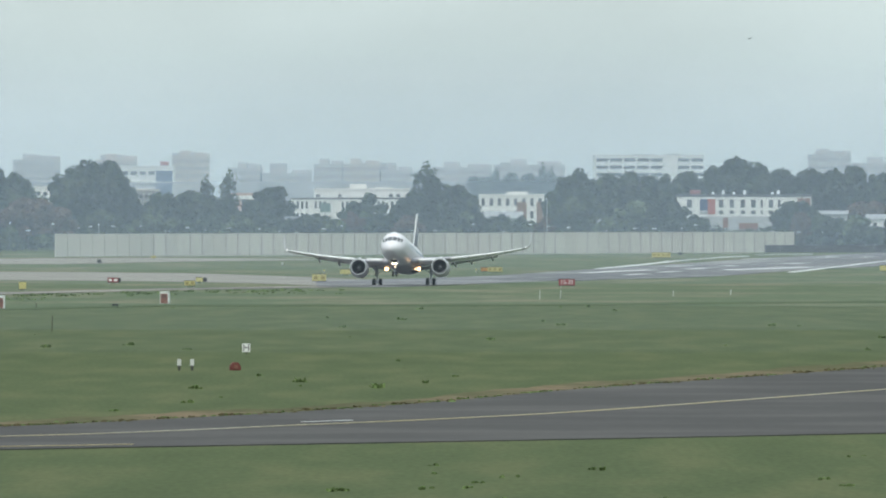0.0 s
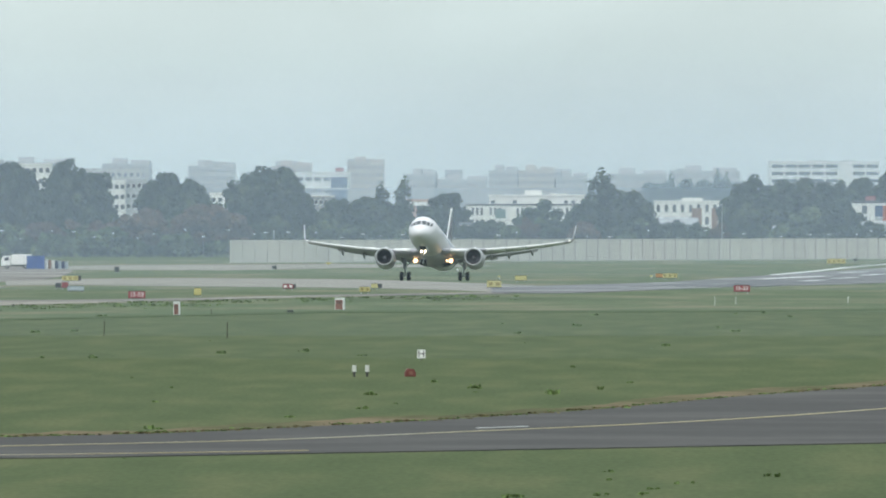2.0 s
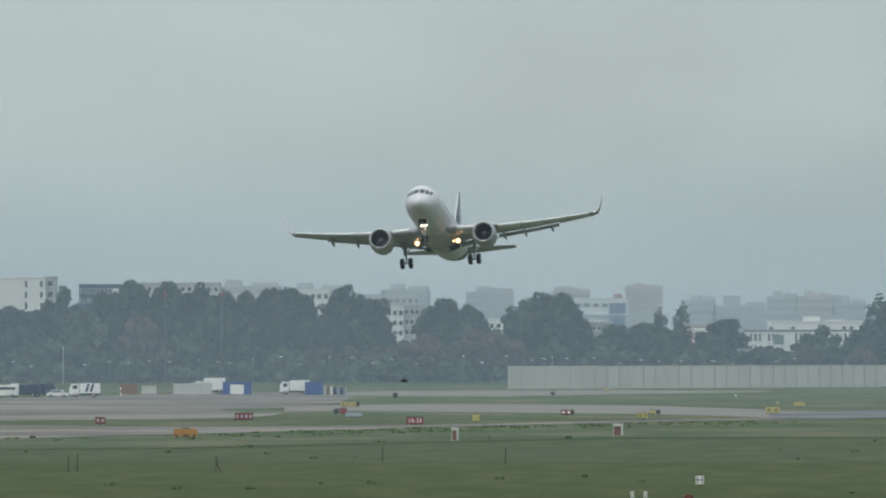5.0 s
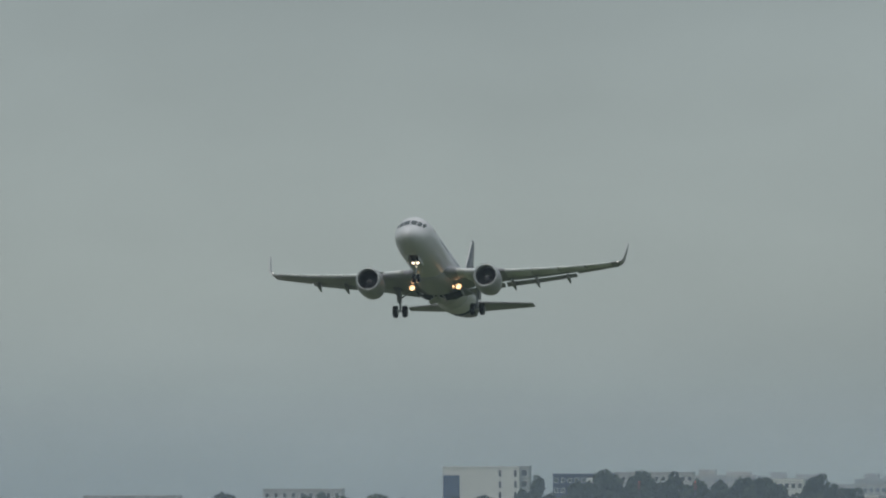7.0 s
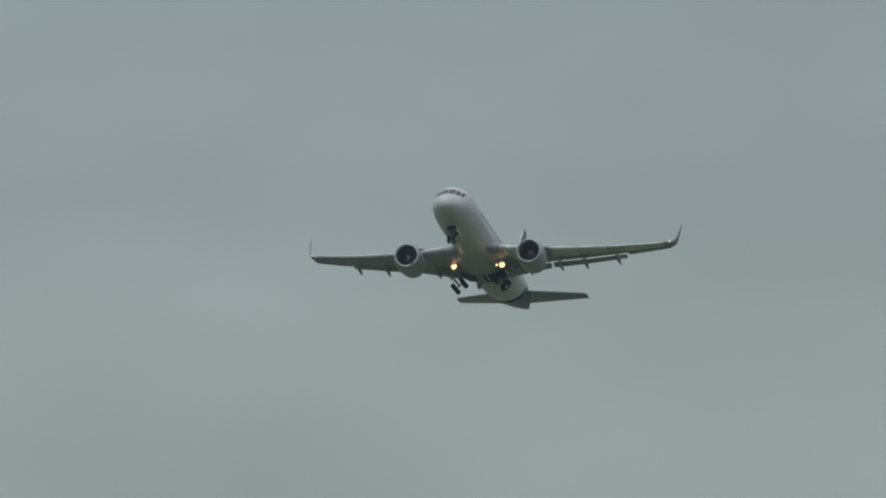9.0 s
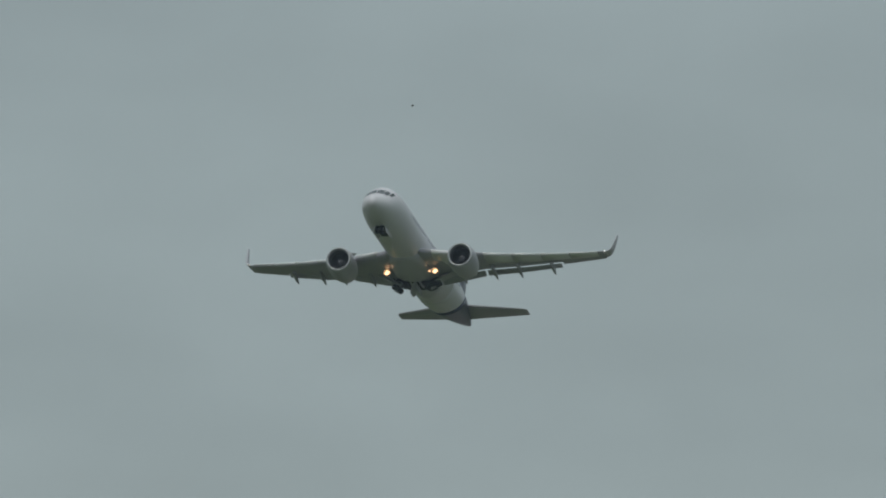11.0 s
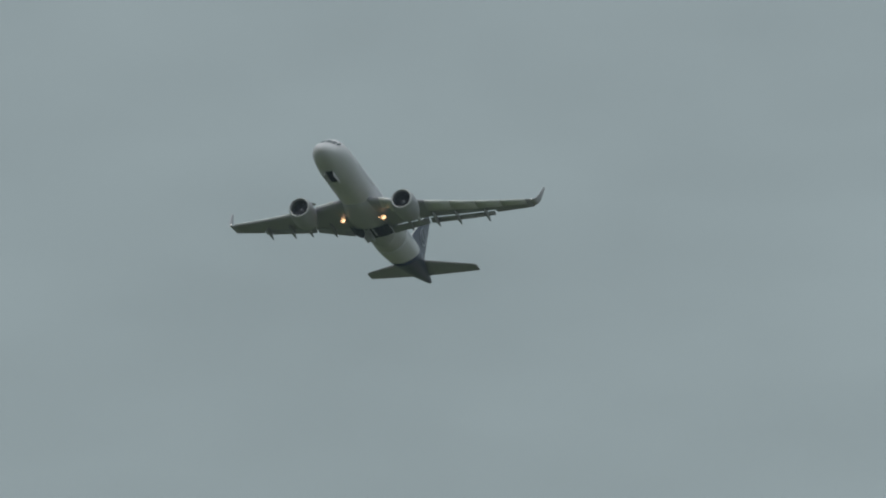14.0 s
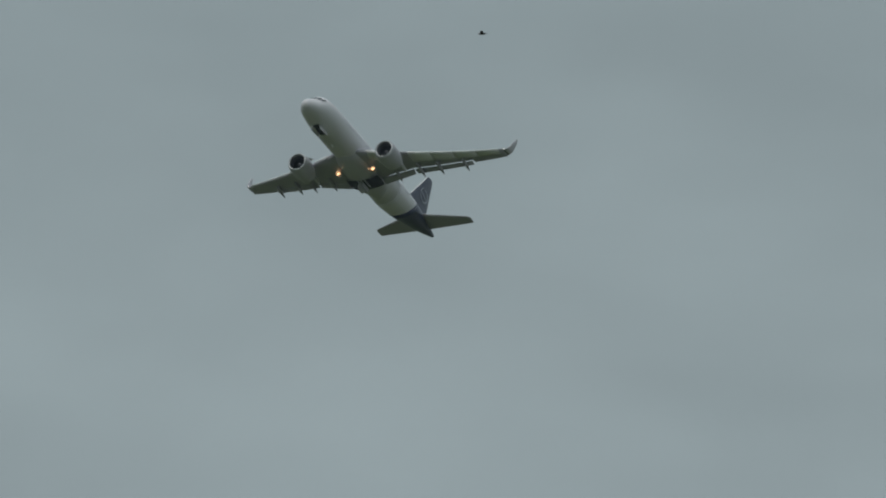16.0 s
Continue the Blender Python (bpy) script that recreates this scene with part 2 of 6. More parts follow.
# ---------------------------------------------------------------- mesh helpers
def part(name, bm, mat, parent=None, label="", smooth=False):
    """Links a bmesh as one mesh object under a thing or part."""
    me = bpy.data.meshes.new(name)
    bm.to_mesh(me)
    bm.free()
    for mm in (mat if isinstance(mat, (list, tuple)) else [mat]):
        me.materials.append(mm)
    if smooth:
        me.polygons.foreach_set("use_smooth", [True] * len(me.polygons))
    ob = new(name, me)
    if parent:
        ob.parent = parent
    if label:
        ob["label"] = label
    return ob


def shared(name, me, parent, m):
    """One more object on a mesh that alike pieces share."""
    ob = new(name, me)
    ob.parent = parent
    ob.matrix_basis = m
    return ob


def mesh_of(name, bm, mat):
    me = bpy.data.meshes.new(name)
    bm.to_mesh(me)
    bm.free()
    for mm in (mat if isinstance(mat, (list, tuple)) else [mat]):
        me.materials.append(mm)
    return me


def box(bm, x0, x1, y0, y1, z0, z1, bevel=0.0, m=None):
    r = bmesh.ops.create_cube(bm, size=1.0)
    vs = r["verts"]
    bmesh.ops.scale(bm, vec=(x1 - x0, y1 - y0, z1 - z0), verts=vs)
    bmesh.ops.translate(bm, vec=((x0 + x1) / 2, (y0 + y1) / 2, (z0 + z1) / 2), verts=vs)
    if bevel:
        es = list({e for v in vs for e in v.link_edges})
        r = bmesh.ops.bevel(bm, geom=es, offset=bevel, segments=2, affect="EDGES")
        vs = list({v for f in r["faces"] for v in f.verts} | {v for v in vs if v.is_valid})
    if m is not None:
        bmesh.ops.transform(bm, matrix=m, verts=vs)
    return bm


def boxes(*items, bevel=0.0):
    bm = bmesh.new()
    for it in items:
        box(bm, *it, bevel=bevel)
    return bm


def rod(bm, a, b, r0, r1=None, seg=10):
    a, b = Vector(a), Vector(b)
    q = (b - a).to_track_quat("Z", "Y").to_matrix().to_4x4()
    m = Matrix.Translation((a + b) / 2) @ q
    bmesh.ops.create_cone(bm, cap_ends=True, segments=seg, radius1=r0, radius2=r0 if r1 is None else r1, depth=(b - a).length, matrix=m)
    return bm


def rods(*items):
    bm = bmesh.new()
    for it in items:
        rod(bm, *it)
    return bm


def loft(rings, cap=True, closed=True):
    """A skin over rings of equally many points."""
    bm = bmesh.new()
    vv = [[bm.verts.new(p) for p in r] for r in rings]
    k = len(rings[0])
    for r0, r1 in zip(vv, vv[1:]):
        for i in range(k if closed else k - 1):
            bm.faces.new((r0[i], r0[(i + 1) % k], r1[(i + 1) % k], r1[i]))
    if cap:
        bm.faces.new(vv[0][::-1])
        bm.faces.new(vv[-1])
    bmesh.ops.recalc_face_normals(bm, faces=bm.faces)
    return bm


def thing(name, m, label, category, group="", kind=""):
    ob = new(name)
    ob.matrix_basis = m
    return tagged(ob, label, category, group, kind)


def sheet(name, outline, z, mat):
    """A flat paved or grown area from its outline in plan."""
    area = sum(x0 * y1 - x1 * y0 for (x0, y0), (x1, y1) in zip(outline, outline[1:] + outline[:1]))
    if area < 0:
        outline = outline[::-1]
    bm = bmesh.new()
    top = [bm.verts.new((x, y, z)) for x, y in outline]
    foot = [bm.verts.new((x, y, -0.1)) for x, y in outline]
    f = bm.faces.new(top)
    for i in range(len(top)):
        k = (i + 1) % len(top)
        bm.faces.new((foot[i], foot[k], top[k], top[i]))
    bm.normal_update()
    bmesh.ops.triangulate(bm, faces=[f])
    ob = part(name, bm, mat)
    return ob


def smooth_line(points, steps=8):
    """Catmull-Rom curve through plan points."""
    out = []
    p = [points[0], *points, points[-1]]
    for i in range(1, len(p) - 2):
        for s in range(steps):
            t = s / steps
            out.append(tuple(0.5 * (2 * p[i][k] + (p[i + 1][k] - p[i - 1][k]) * t
                       + (2 * p[i - 1][k] - 5 * p[i][k] + 4 * p[i + 1][k] - p[i + 2][k]) * t * t
                       + (3 * p[i][k] - p[i - 1][k] - 3 * p[i + 1][k] + p[i + 2][k]) * t ** 3) for k in (0, 1)))
    out.append(tuple(points[-1]))
    return out


def ribbon(points, width):
    pts = [Vector((*p, 0)) for p in points]
    left, right = [], []
    for i, p in enumerate(pts):
        d = (pts[min(i + 1, len(pts) - 1)] - pts[max(i - 1, 0)]).normalized()
        n = Vector((-d.y, d.x, 0)) * width / 2
        left.append((p + n).xy[:])
        right.append((p - n).xy[:])
    return left + right[::-1]


# ---------------------------------------------------------------- ground and paving
bm = bmesh.new()
bmesh.ops.create_grid(bm, x_segments=40, y_segments=40, size=9000)
ground = tagged(part("ground", bm, M["grass"]), "mown green airfield grass with yellowish patches", "grass", kind="structure")


def paved(name, outline, z, mat, label, category="paving"):
    return tagged(sheet(name, outline, z, mat), label, category, kind="structure")


paved("verge", [(-271.8, 1758.9), (-375.2, 2428.0), (-177.0, 3018.6), (150.7, 3602.9), (55.9, 1337.6), (7.3, 1378.9), (-30.3, 1370.4), (-72.0, 1227.4), (-162.8, 1053.7)], 0.02, M["verge"],
      "longer grass between the taxiways and runway, greyed for haze", "grass")
near_top = smooth_line([(-36.9, 567.0), (-34.1, 568.4), (-26.7, 580.2), (-21.1, 589.4), (-16.1, 603.7), (-8.2, 631.0), (-0.7, 664.8), (7.0, 711.4), (16.5, 757.2), (29.3, 818.2), (35.5, 849.4)])
paved("taxiway_verge", [(x, y + 0.3) for x, y in near_top] + [(x, y + 13 + 0.25 * (x + 36) + 4 * math.sin(0.31 * x) + 3 * math.sin(0.9 * x) + 2 * math.sin(2.3 * x)) for x, y in near_top[::-1]], 0.03, M["dry_edge"],
      "trampled brownish grass along the taxiway edge", "grass")
paved("mown_edge", [(-93.6, 1217.3), (-72.8, 1241.0), (-30.6, 1383.2), (7.3, 1387.5), (60.7, 1450.5), (59.5, 1422.8), (7.2, 1362.1), (-30.0, 1357.9), (-71.6, 1220.7), (-92.3, 1201.0)], 0.04, M["long_grass"],
      "line of darker unmown grass", "grass")
near_low = smooth_line([(-34.3, 526.8), (-31.6, 526.8), (-24.3, 528.1), (-19.1, 533.1), (-7.1, 544.8), (5.5, 557.1), (20.5, 572.8), (24.1, 577.2)])
paved("taxiway", near_top + near_low[::-1], 0.05, M["asphalt"], "worn dark grey asphalt taxiway with a faded yellow line", "taxiway")
centre = smooth_line([(-35.4, 544.8), (-32.9, 547.5), (-25.0, 557.1), (-16.0, 569.8), (-7.1, 592.5), (0.4, 612.0), (7.3, 634.6), (15.8, 670.8), (25.5, 713.7), (30.8, 737.2)])
paved("taxiway_centre_line", ribbon(centre, 0.38), 0.08, M["paint_yellow"], "faded yellow painted taxiway centre line", "marking")
edge = smooth_line([(-34.4, 529.3), (-26.4, 533.1), (-22.6, 535.7), (-17.8, 539.6), (-13.7, 543.5)])
paved("taxiway_edge_line", ribbon(edge, 0.35), 0.08, M["paint_yellow"], "faded yellow painted taxiway edge line", "marking")
dash = [(-6.8, 602.1), (-4.5, 607.0)]
paved("taxiway_marking", ribbon(dash, 0.25), 0.08, M["paint_white"], "short worn white marking on the taxiway", "marking")
paved("taxiway_far", [(-128.3, 2691.3), (-111.3, 2757.8), (-65.1, 2827.6), (-30.0, 2760.0), (-27.0, 2715.0), (-59.2, 2597.4), (-77.5, 2482.0), (-111.6, 2509.9), (-120.6, 2482.0)], 0.05, M["concrete"],
      "pale concrete taxiway before the barrier wall", "taxiway")
paved("taxiway_middle", smooth_line([(-101.4, 2049.4), (-94.7, 2107.4), (-76.9, 2147.9), (-46.6, 2107.4), (-27.9, 2012.4), (-12.6, 1909.2)])
      + smooth_line([(-6.6, 1731.6), (-14.4, 1718.3), (-24.8, 1787.0), (-40.8, 1846.1), (-67.8, 1893.1), (-86.5, 1925.7), (-94.5, 1909.2)]), 0.05, M["concrete"],
      "pale concrete taxiway leading to the runway", "taxiway")
paved("runway", smooth_line([(-19.0, 1861.5), (-5.6, 1925.7), (7.9, 2012.4), (26.1, 2233.8), (47.1, 2482.0), (72.2, 2792.2), (122.4, 3285.0), (146.0, 3490.3)])
      + smooth_line([(106.2, 2538.4), (86.0, 2401.9), (61.6, 2190.0), (41.2, 1976.8), (18.5, 1877.1), (1.3, 1758.9), (-8.1, 1705.2), (-17.6, 1718.3)]), 0.09, M["runway"],
      "grey asphalt runway with white markings", "runway")
paved("apron", smooth_line([(-300.7, 2068.3), (-182.0, 2233.8), (-174.4, 2351.4), (-158.6, 2509.9), (-144.5, 2628.0), (-120.9, 2691.3)])
      + smooth_line([(-106.9, 2428.0), (-97.6, 2107.4), (-107.4, 1959.5)]) + smooth_line([(-90.9, 1787.0), (-93.4, 1705.2), (-113.8, 1679.5), (-133.8, 1642.5), (-228.7, 1573.1)]), 0.07, M["apron"],
      "grey asphalt apron with paler patches", "apron")
paved("apron_strip", smooth_line([(-143.3, 1758.9), (-121.1, 1787.0), (-100.7, 1831.0), (-92.1, 1861.5)]) + smooth_line([(-90.2, 1772.9), (-94.5, 1718.3), (-113.8, 1679.5), (-134.8, 1654.7)]), 0.11, M["concrete"],
      "pale concrete strip along the apron", "taxiway")
paved("taxiway_left", smooth_line([(-222.4, 1530.0), (-129.1, 1584.3), (-106.6, 1573.1), (-90.9, 1551.2), (-61.1, 1584.3), (-37.1, 1679.5), (-17.7, 1731.6)])
      + smooth_line([(-14.2, 1692.3), (-36.2, 1636.5), (-59.0, 1530.0), (-72.7, 1469.6), (-84.3, 1404.9), (-107.7, 1321.8), (-169.1, 1163.4)]), 0.06, M["apron"],
      "narrow grey asphalt taxiway beside the grass", "taxiway")
paved("taxiway_left_line", ribbon(smooth_line([(-123.0, 1509.3), (-94.1, 1489.2), (-59.4, 1540.6), (-36.6, 1654.7), (-17.4, 1705.2)]), 2.0), 0.10, M["concrete"],
      "pale edge strip of the taxiway", "marking")
for a, b, w in (((24.6, 2107.4), (37.0, 2211.7), 5.0), ((51.1, 2211.7), (68.6, 2326.9), 7.0), ((43.3, 2363.8), (47.0, 2389.1), 4.5),
                               ((37.5, 2127.4), (41.0, 2158.3), 3.5), ((44.7, 2245.0), (48.8, 2291.1), 3.5), ((67.5, 2730.8), (72.5, 2757.8), 5.0), ((68.7, 2482.0), (73.5, 2509.9), 6.0),
                               ((87.1, 2863.8), (91.2, 2889.8), 5.0), ((96.0, 2863.8), (100.2, 2882.3), 5.0), ((30.2, 2030.7), (34.1, 2068.3), 3.0), ((53.3, 2376.4), (56.6, 2401.9), 3.0),
                               ((78.4, 3060.0), (90.9, 3081.1), 4.5), ((47.0, 2597.4), (56.8, 2757.8), 3.0)):
    paved("runway_marking", ribbon([a, b], 0.6 * w), 0.13, M["paint_white"], "white painted runway stripe", "marking")
paved("runway_edge_line", ribbon(smooth_line([(28.6, 2267.8), (38.4, 2428.0), (56.4, 2740.9), (71.5, 2920.0)]), 1.8), 0.13, M["paint_white"], "white painted runway edge line", "marking")
paved("runway_edge_line", ribbon(smooth_line([(59.8, 2127.4), (74.3, 2339.1), (94.1, 2628.0), (131.6, 3146.2)], 3), 1.3), 0.13, M["paint_white"], "white painted runway edge line", "marking")

for off, wide in ((-5.5, 4.0), (0.5, 2.2), (5.0, 4.5), (11.0, 2.5)):
    paved("runway_wear", ribbon(smooth_line([(9.0 + off, 1870.0), (29.0 + off, 2060.0), (66.0 + off, 2470.0), (107.0 + off, 2930.0)]), wide), 0.11, M["rubber_wear"],
          "dark tyre-worn band along the runway", "marking")

# flat sheets added to imitate haze, from before the airliner out to the town
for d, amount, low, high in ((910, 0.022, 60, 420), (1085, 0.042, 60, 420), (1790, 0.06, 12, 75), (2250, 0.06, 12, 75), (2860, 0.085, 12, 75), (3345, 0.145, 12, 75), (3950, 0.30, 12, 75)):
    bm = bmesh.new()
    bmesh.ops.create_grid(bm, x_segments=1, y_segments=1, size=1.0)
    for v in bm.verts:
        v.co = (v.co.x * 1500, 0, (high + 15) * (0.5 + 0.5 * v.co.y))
    ob = part("haze", bm, haze_sheet_material("haze", amount, low, high))
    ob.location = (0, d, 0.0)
    tagged(ob, "upright see-through sheet that imitates haze over the airfield", "haze", kind="structure")


# ---------------------------------------------------------------- barrier wall
def barrier(ends, count, height, label):
    wall = thing("barrier_wall", Matrix.Identity(4), label, "wall", kind="structure")
    pts = [Vector((*p, 0)) for p in ends]
    lengths = [(b - a).length for a, b in zip(pts, pts[1:])]
    total, made = sum(lengths), {}
    for k in range(count):
        s0, s1 = total * k / count, total * (k + 1) / count
        seg = 0
        while seg < len(lengths) - 1 and s0 >= sum(lengths[:seg + 1]) - 0.01:
            seg += 1
        base = sum(lengths[:seg])
        d = (pts[seg + 1] - pts[seg]).normalized()
        p = pts[seg] + d * (s0 - base)
        w = s1 - s0
        if not made:
            bm = boxes((0.17, w - 0.17, -0.09, 0.09, 0.0, height))
            box(bm, 0.17, w - 0.17, -0.13, 0.13, height, height + 0.12)
            made["panel"] = mesh_of("panel", bm, M["wall"])
            made["post"] = mesh_of("post", boxes((-0.17, 0.17, -0.15, 0.15, 0, height + 0.12)), M["wall_post"])
        m = Matrix.Translation(p) @ pose(0, 0, 0, 0, 0, math.degrees(math.atan2(d.y, d.x)))
        shared("panel", made["panel"], wall, m)
        if (k % 3 != 1 or k > 20) and k not in (0, 1, 2, 3, 5, 6, 44, 45, 47):
            shared("post", made["post"], wall, m)
    return wall


barrier([plan(-31.37, 2905), plan(28.40, 3240)], 66, 5.3, "long pale grey concrete panel barrier wall")
dark = thing("dark_fence", Matrix.Identity(4), "low dark grey fence at the end of the runway", "fence", kind="structure")
x0, x1 = plan(26.03, 3190)[0], plan(42.74, 3190)[0]
fence_panel = mesh_of("panel", boxes((0.05, 3.95, -0.06, 0.06, 0.1, 2.05), (0, 0.12, -0.1, 0.1, 0, 2.2)), M["low_wall"])
for k in range(int((x1 - x0) / 4)):
    shared("panel", fence_panel, dark, Matrix.Translation((x0 + 4 * k, 3190, 0)))


# ---------------------------------------------------------------- buildings
def pane_mesh(w, h):
    bm = boxes((-w / 2, w / 2, -0.04, 0.02, 0, h))
    return mesh_of("pane", bm, M["glass"])


def frame_mesh(w, h):
    t = 0.1
    return mesh_of("window_frame", boxes((-w / 2 - t, w / 2 + t, -0.09, 0, -t, 0), (-w / 2 - t, w / 2 + t, -0.09, 0, h, h + t),
                                         (-w / 2 - t, -w / 2, -0.09, 0, 0, h), (w / 2, w / 2 + t, -0.09, 0, 0, h)), M["frame_white"])


def building(name, b0, b1, d, top, mat, label, category, storeys=0, cols=0, depth=14.0, win=(1.4, 1.5), first=1.0, turn=0.0, singly=False,
             parapet=0.5, roof_mat=None, extra=(), skip=(), single_windows=()):
    """A block between two bearings, its front d metres off; windows in rows, single parts where near enough."""
    xa, xb = plan(b0, d)[0], plan(b1, d)[0]
    w = xb - xa
    h = thing(name, pose((xa + xb) / 2, d, 0, 0, 0, turn), label, category)
    part("wall", boxes((-w / 2, w / 2, 0, depth, 0, top)), mat, h)
    part("roof", boxes((-w / 2 - 0.15, w / 2 + 0.15, -0.15, depth + 0.15, top, top + parapet)), roof_mat or mat, h)
    if storeys and cols:
        floor_h = (top - first) / storeys
        if singly:
            pm, fm = pane_mesh(*win), frame_mesh(*win)
            for s in range(storeys):
                for c in range(cols):
                    if c in skip:
                        continue
                    m = Matrix.Translation((-w / 2 + w * (c + 0.5) / cols, -0.03, first + s * floor_h + (floor_h - win[1]) / 2))
                    wn_ = shared("window", fm, h, m)
                    shared("pane", pm, wn_, Matrix.Identity(4))
        else:
            bm = bmesh.new()
            bands = bmesh.new()
            for s in range(storeys):
                z = first + s * floor_h + (floor_h - win[1]) / 2
                for c in range(cols):
                    x = -w / 2 + w * (c + 0.5) / cols
                    box(bm, x - win[0] / 2, x + win[0] / 2, -0.08, 0.02, z, z + win[1])
                box(bands, -w / 2 - 0.02, w / 2 + 0.02, -0.1, 0.02, first + s * floor_h - 0.12, first + s * floor_h + 0.12)
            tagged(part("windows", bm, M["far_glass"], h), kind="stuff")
            tagged(part("joints", bands, mat, h), kind="stuff")
    for x, z, ww, hh in single_windows:
        o = shared("window", frame_mesh(ww, hh), h, Matrix.Translation((x, -0.03, z)))
        shared("pane", pane_mesh(ww, hh), o, Matrix.Identity(4))
    for e in extra:
        part(e[0], boxes(*e[2:]), e[1], h, bevel_label(e[0]))
    return h


def bevel_label(name):
    return {"stair_tower": "lift and stair tower on the roof", "red_box": "red rooftop box", "glass_tower": "dark blue glazed stair tower",
            "vent": "pale rooftop vent", "cladding": "coloured cladding panel", "balcony": "white balcony front"}.get(name, "")


FAR = 4620.0
far_blocks = "far apartment blocks"
for u0, u1, y, mat, cols in ((-34.66, -30.91, 285, "block", 14), (-41.69, -37.90, 281, "block", 13), (-27.95, -24.75, 285, "block_warm", 11),
                             (-21.87, -18.86, 279, "block_warm", 11), (-17.08, -14.79, 300, "block", 9), (-14.61, -10.59, 309, "block", 16),
                             (-10.46, -8.13, 293, "block", 9), (-8.04, -5.11, 293, "block_warm", 11), (-5.02, -2.47, 304, "block", 10),
                             (-0.87, 3.93, 299, "block", 20), (4.38, 9.86, 294, "block", 20), (29.50, 32.97, 276, "block", 12),
                             (33.06, 39.09, 291, "block", 22), (-49.50, -44.47, 279, "block", 16), (-55.43, -49.95, 274, "block_warm", 18)):
    top = 10.2 - (y - 378) / 21900 * FAR
    w = plan(u1, FAR)[0] - plan(u0, FAR)[0]
    ob = building("apartment_block", u0, u1, FAR, top, M[mat], "tall prefabricated pale grey apartment block in the haze", "apartment block",
                  storeys=round(top / 2.8), cols=cols, win=(w / cols * 0.5, 1.3), first=0.5, depth=13, turn=(7 * cols) % 9 - 4,
                  extra=(("stair_tower", M[mat], (-w * 0.30, -w * 0.30 + min(6, w * 0.3), 2, 8, top, top + 2.6)),
                         ("stair_tower", M[mat], (w * 0.1, w * 0.1 + min(9, w * 0.4), 2, 8, top, top + 1.8))))
    tagged(ob, group=far_blocks)
for u0, u1, y in ((-16.39, -15.11, 292), (-13.97, -12.60, 292), (-7.03, -5.30, 291), (-5.11, -3.79, 291), (-33.61, -31.78, 278), (-27.67, -25.71, 277),
                  (-21.87, -19.82, 273), (30.14, 32.28, 270), (4.66, 5.57, 290)):
    d = FAR + 40
    top = 10.2 - (y - 378) / 21900 * d
    ob = building("tower_block", u0, u1, d, top, M["block"], "taller prefabricated grey tower block in the haze", "apartment block",
                  storeys=round(top / 2.8), cols=5, win=(1.3, 1.3), first=0.5, depth=12)
    tagged(ob, group=far_blocks)

# office with the red rooftop box
d = 4250.0
top = 26.1
building("office_building", -26.07, -21.74, d, top, M["plaster"], "white office building with a dark glazed tower and red rooftop box", "office",
         storeys=6, cols=6, win=(2.2, 1.2), first=2, depth=15, singly=True, skip=(4,),
         extra=(("glass_tower", M["blue_glass"], (3.0, 8.6, -0.5, 3, 3, 24.8)), ("red_box", M["dull_red"], (4.4, 7.4, 3, 6, top, top + 1.9)),
                ("cladding", M["frame_white"], (2.6, 9.0, -0.7, -0.5, 20.7, 21.1))))
# long white office to the right
d = 4380.0
top = 30.4
long_office = building("long_office", 12.33, 21.10, d, top, M["plaster"], "long white office building with rows of grey windows", "office",
                       storeys=11, cols=8, win=(4.1, 1.15), first=2, depth=16, turn=3, singly=True, skip=(5,),
                       extra=(("vent", M["grey_plaster"], (-6, 2, 3, 8, top, top + 0.9)), ("vent", M["grey_plaster"], (6, 11, 3, 8, top, top + 1.0))))
# near apartment houses with flat roofs
d = 3660.0
building("apartment_house", -12.28, -2.83, d, 14.4, M["plaster"], "white flat-roofed apartment house with grey windows", "apartment house",
         storeys=4, cols=26, win=(0.68, 2.1), first=0.6, depth=9, singly=True, roof_mat=M["roof"], skip=(0, 4, 8, 9, 10, 13, 14, 17, 18, 21, 24),
         extra=[("cladding", M["teal"], (-8.6, -5.6, -0.4, 0.0, 10.6, 13.3)), ("balcony", M["plaster"], (-8.8, -5.4, -0.9, 0.0, 8.2, 10.2))])
building("apartment_house", -10.41, -2.74, d + 12, 17.1, M["plaster"], "white set-back storey of a flat-roofed apartment house", "apartment house",
         storeys=5, cols=13, win=(1.2, 0.9), first=0.6, depth=10, singly=True, skip=(1, 2, 4, 5, 6, 8, 9, 12),
         extra=[("vent", M["plaster"], (-3.5, 1.5, 1, 5, 17.1, 18.9)), ("vent", M["plaster"], (4, 9, 2, 6, 17.1, 17.9))])
building("apartment_house", -17.53, -13.61, d + 60, 15.8, M["pink"], "pinkish apartment house with white edges behind trees", "apartment house",
         storeys=5, cols=7, win=(1.2, 1.4), first=0.6, depth=10, singly=True,
         extra=[("cladding", M["plaster"], (-7.4, 1, -0.2, 0, 14.4, 15.6))])
building("apartment_house", 2.92, 8.17, d, 15.4, M["plaster"], "white apartment house with brown panels and flat roof", "apartment house",
         storeys=4, cols=8, win=(0.95, 2.2), first=0.6, depth=10, singly=True,
         extra=[("cladding", M["brown"], (1.5, 4.4, -0.16, 0, 2, 13.6)), ("cladding", M["brown"], (7.4, 9.2, -0.16, 0, 5, 13.6)),
                ("vent", M["plaster"], (-1.5, 4.8, 2, 6, 15.4, 16.6))])
d = 3600.0
top = 15.0
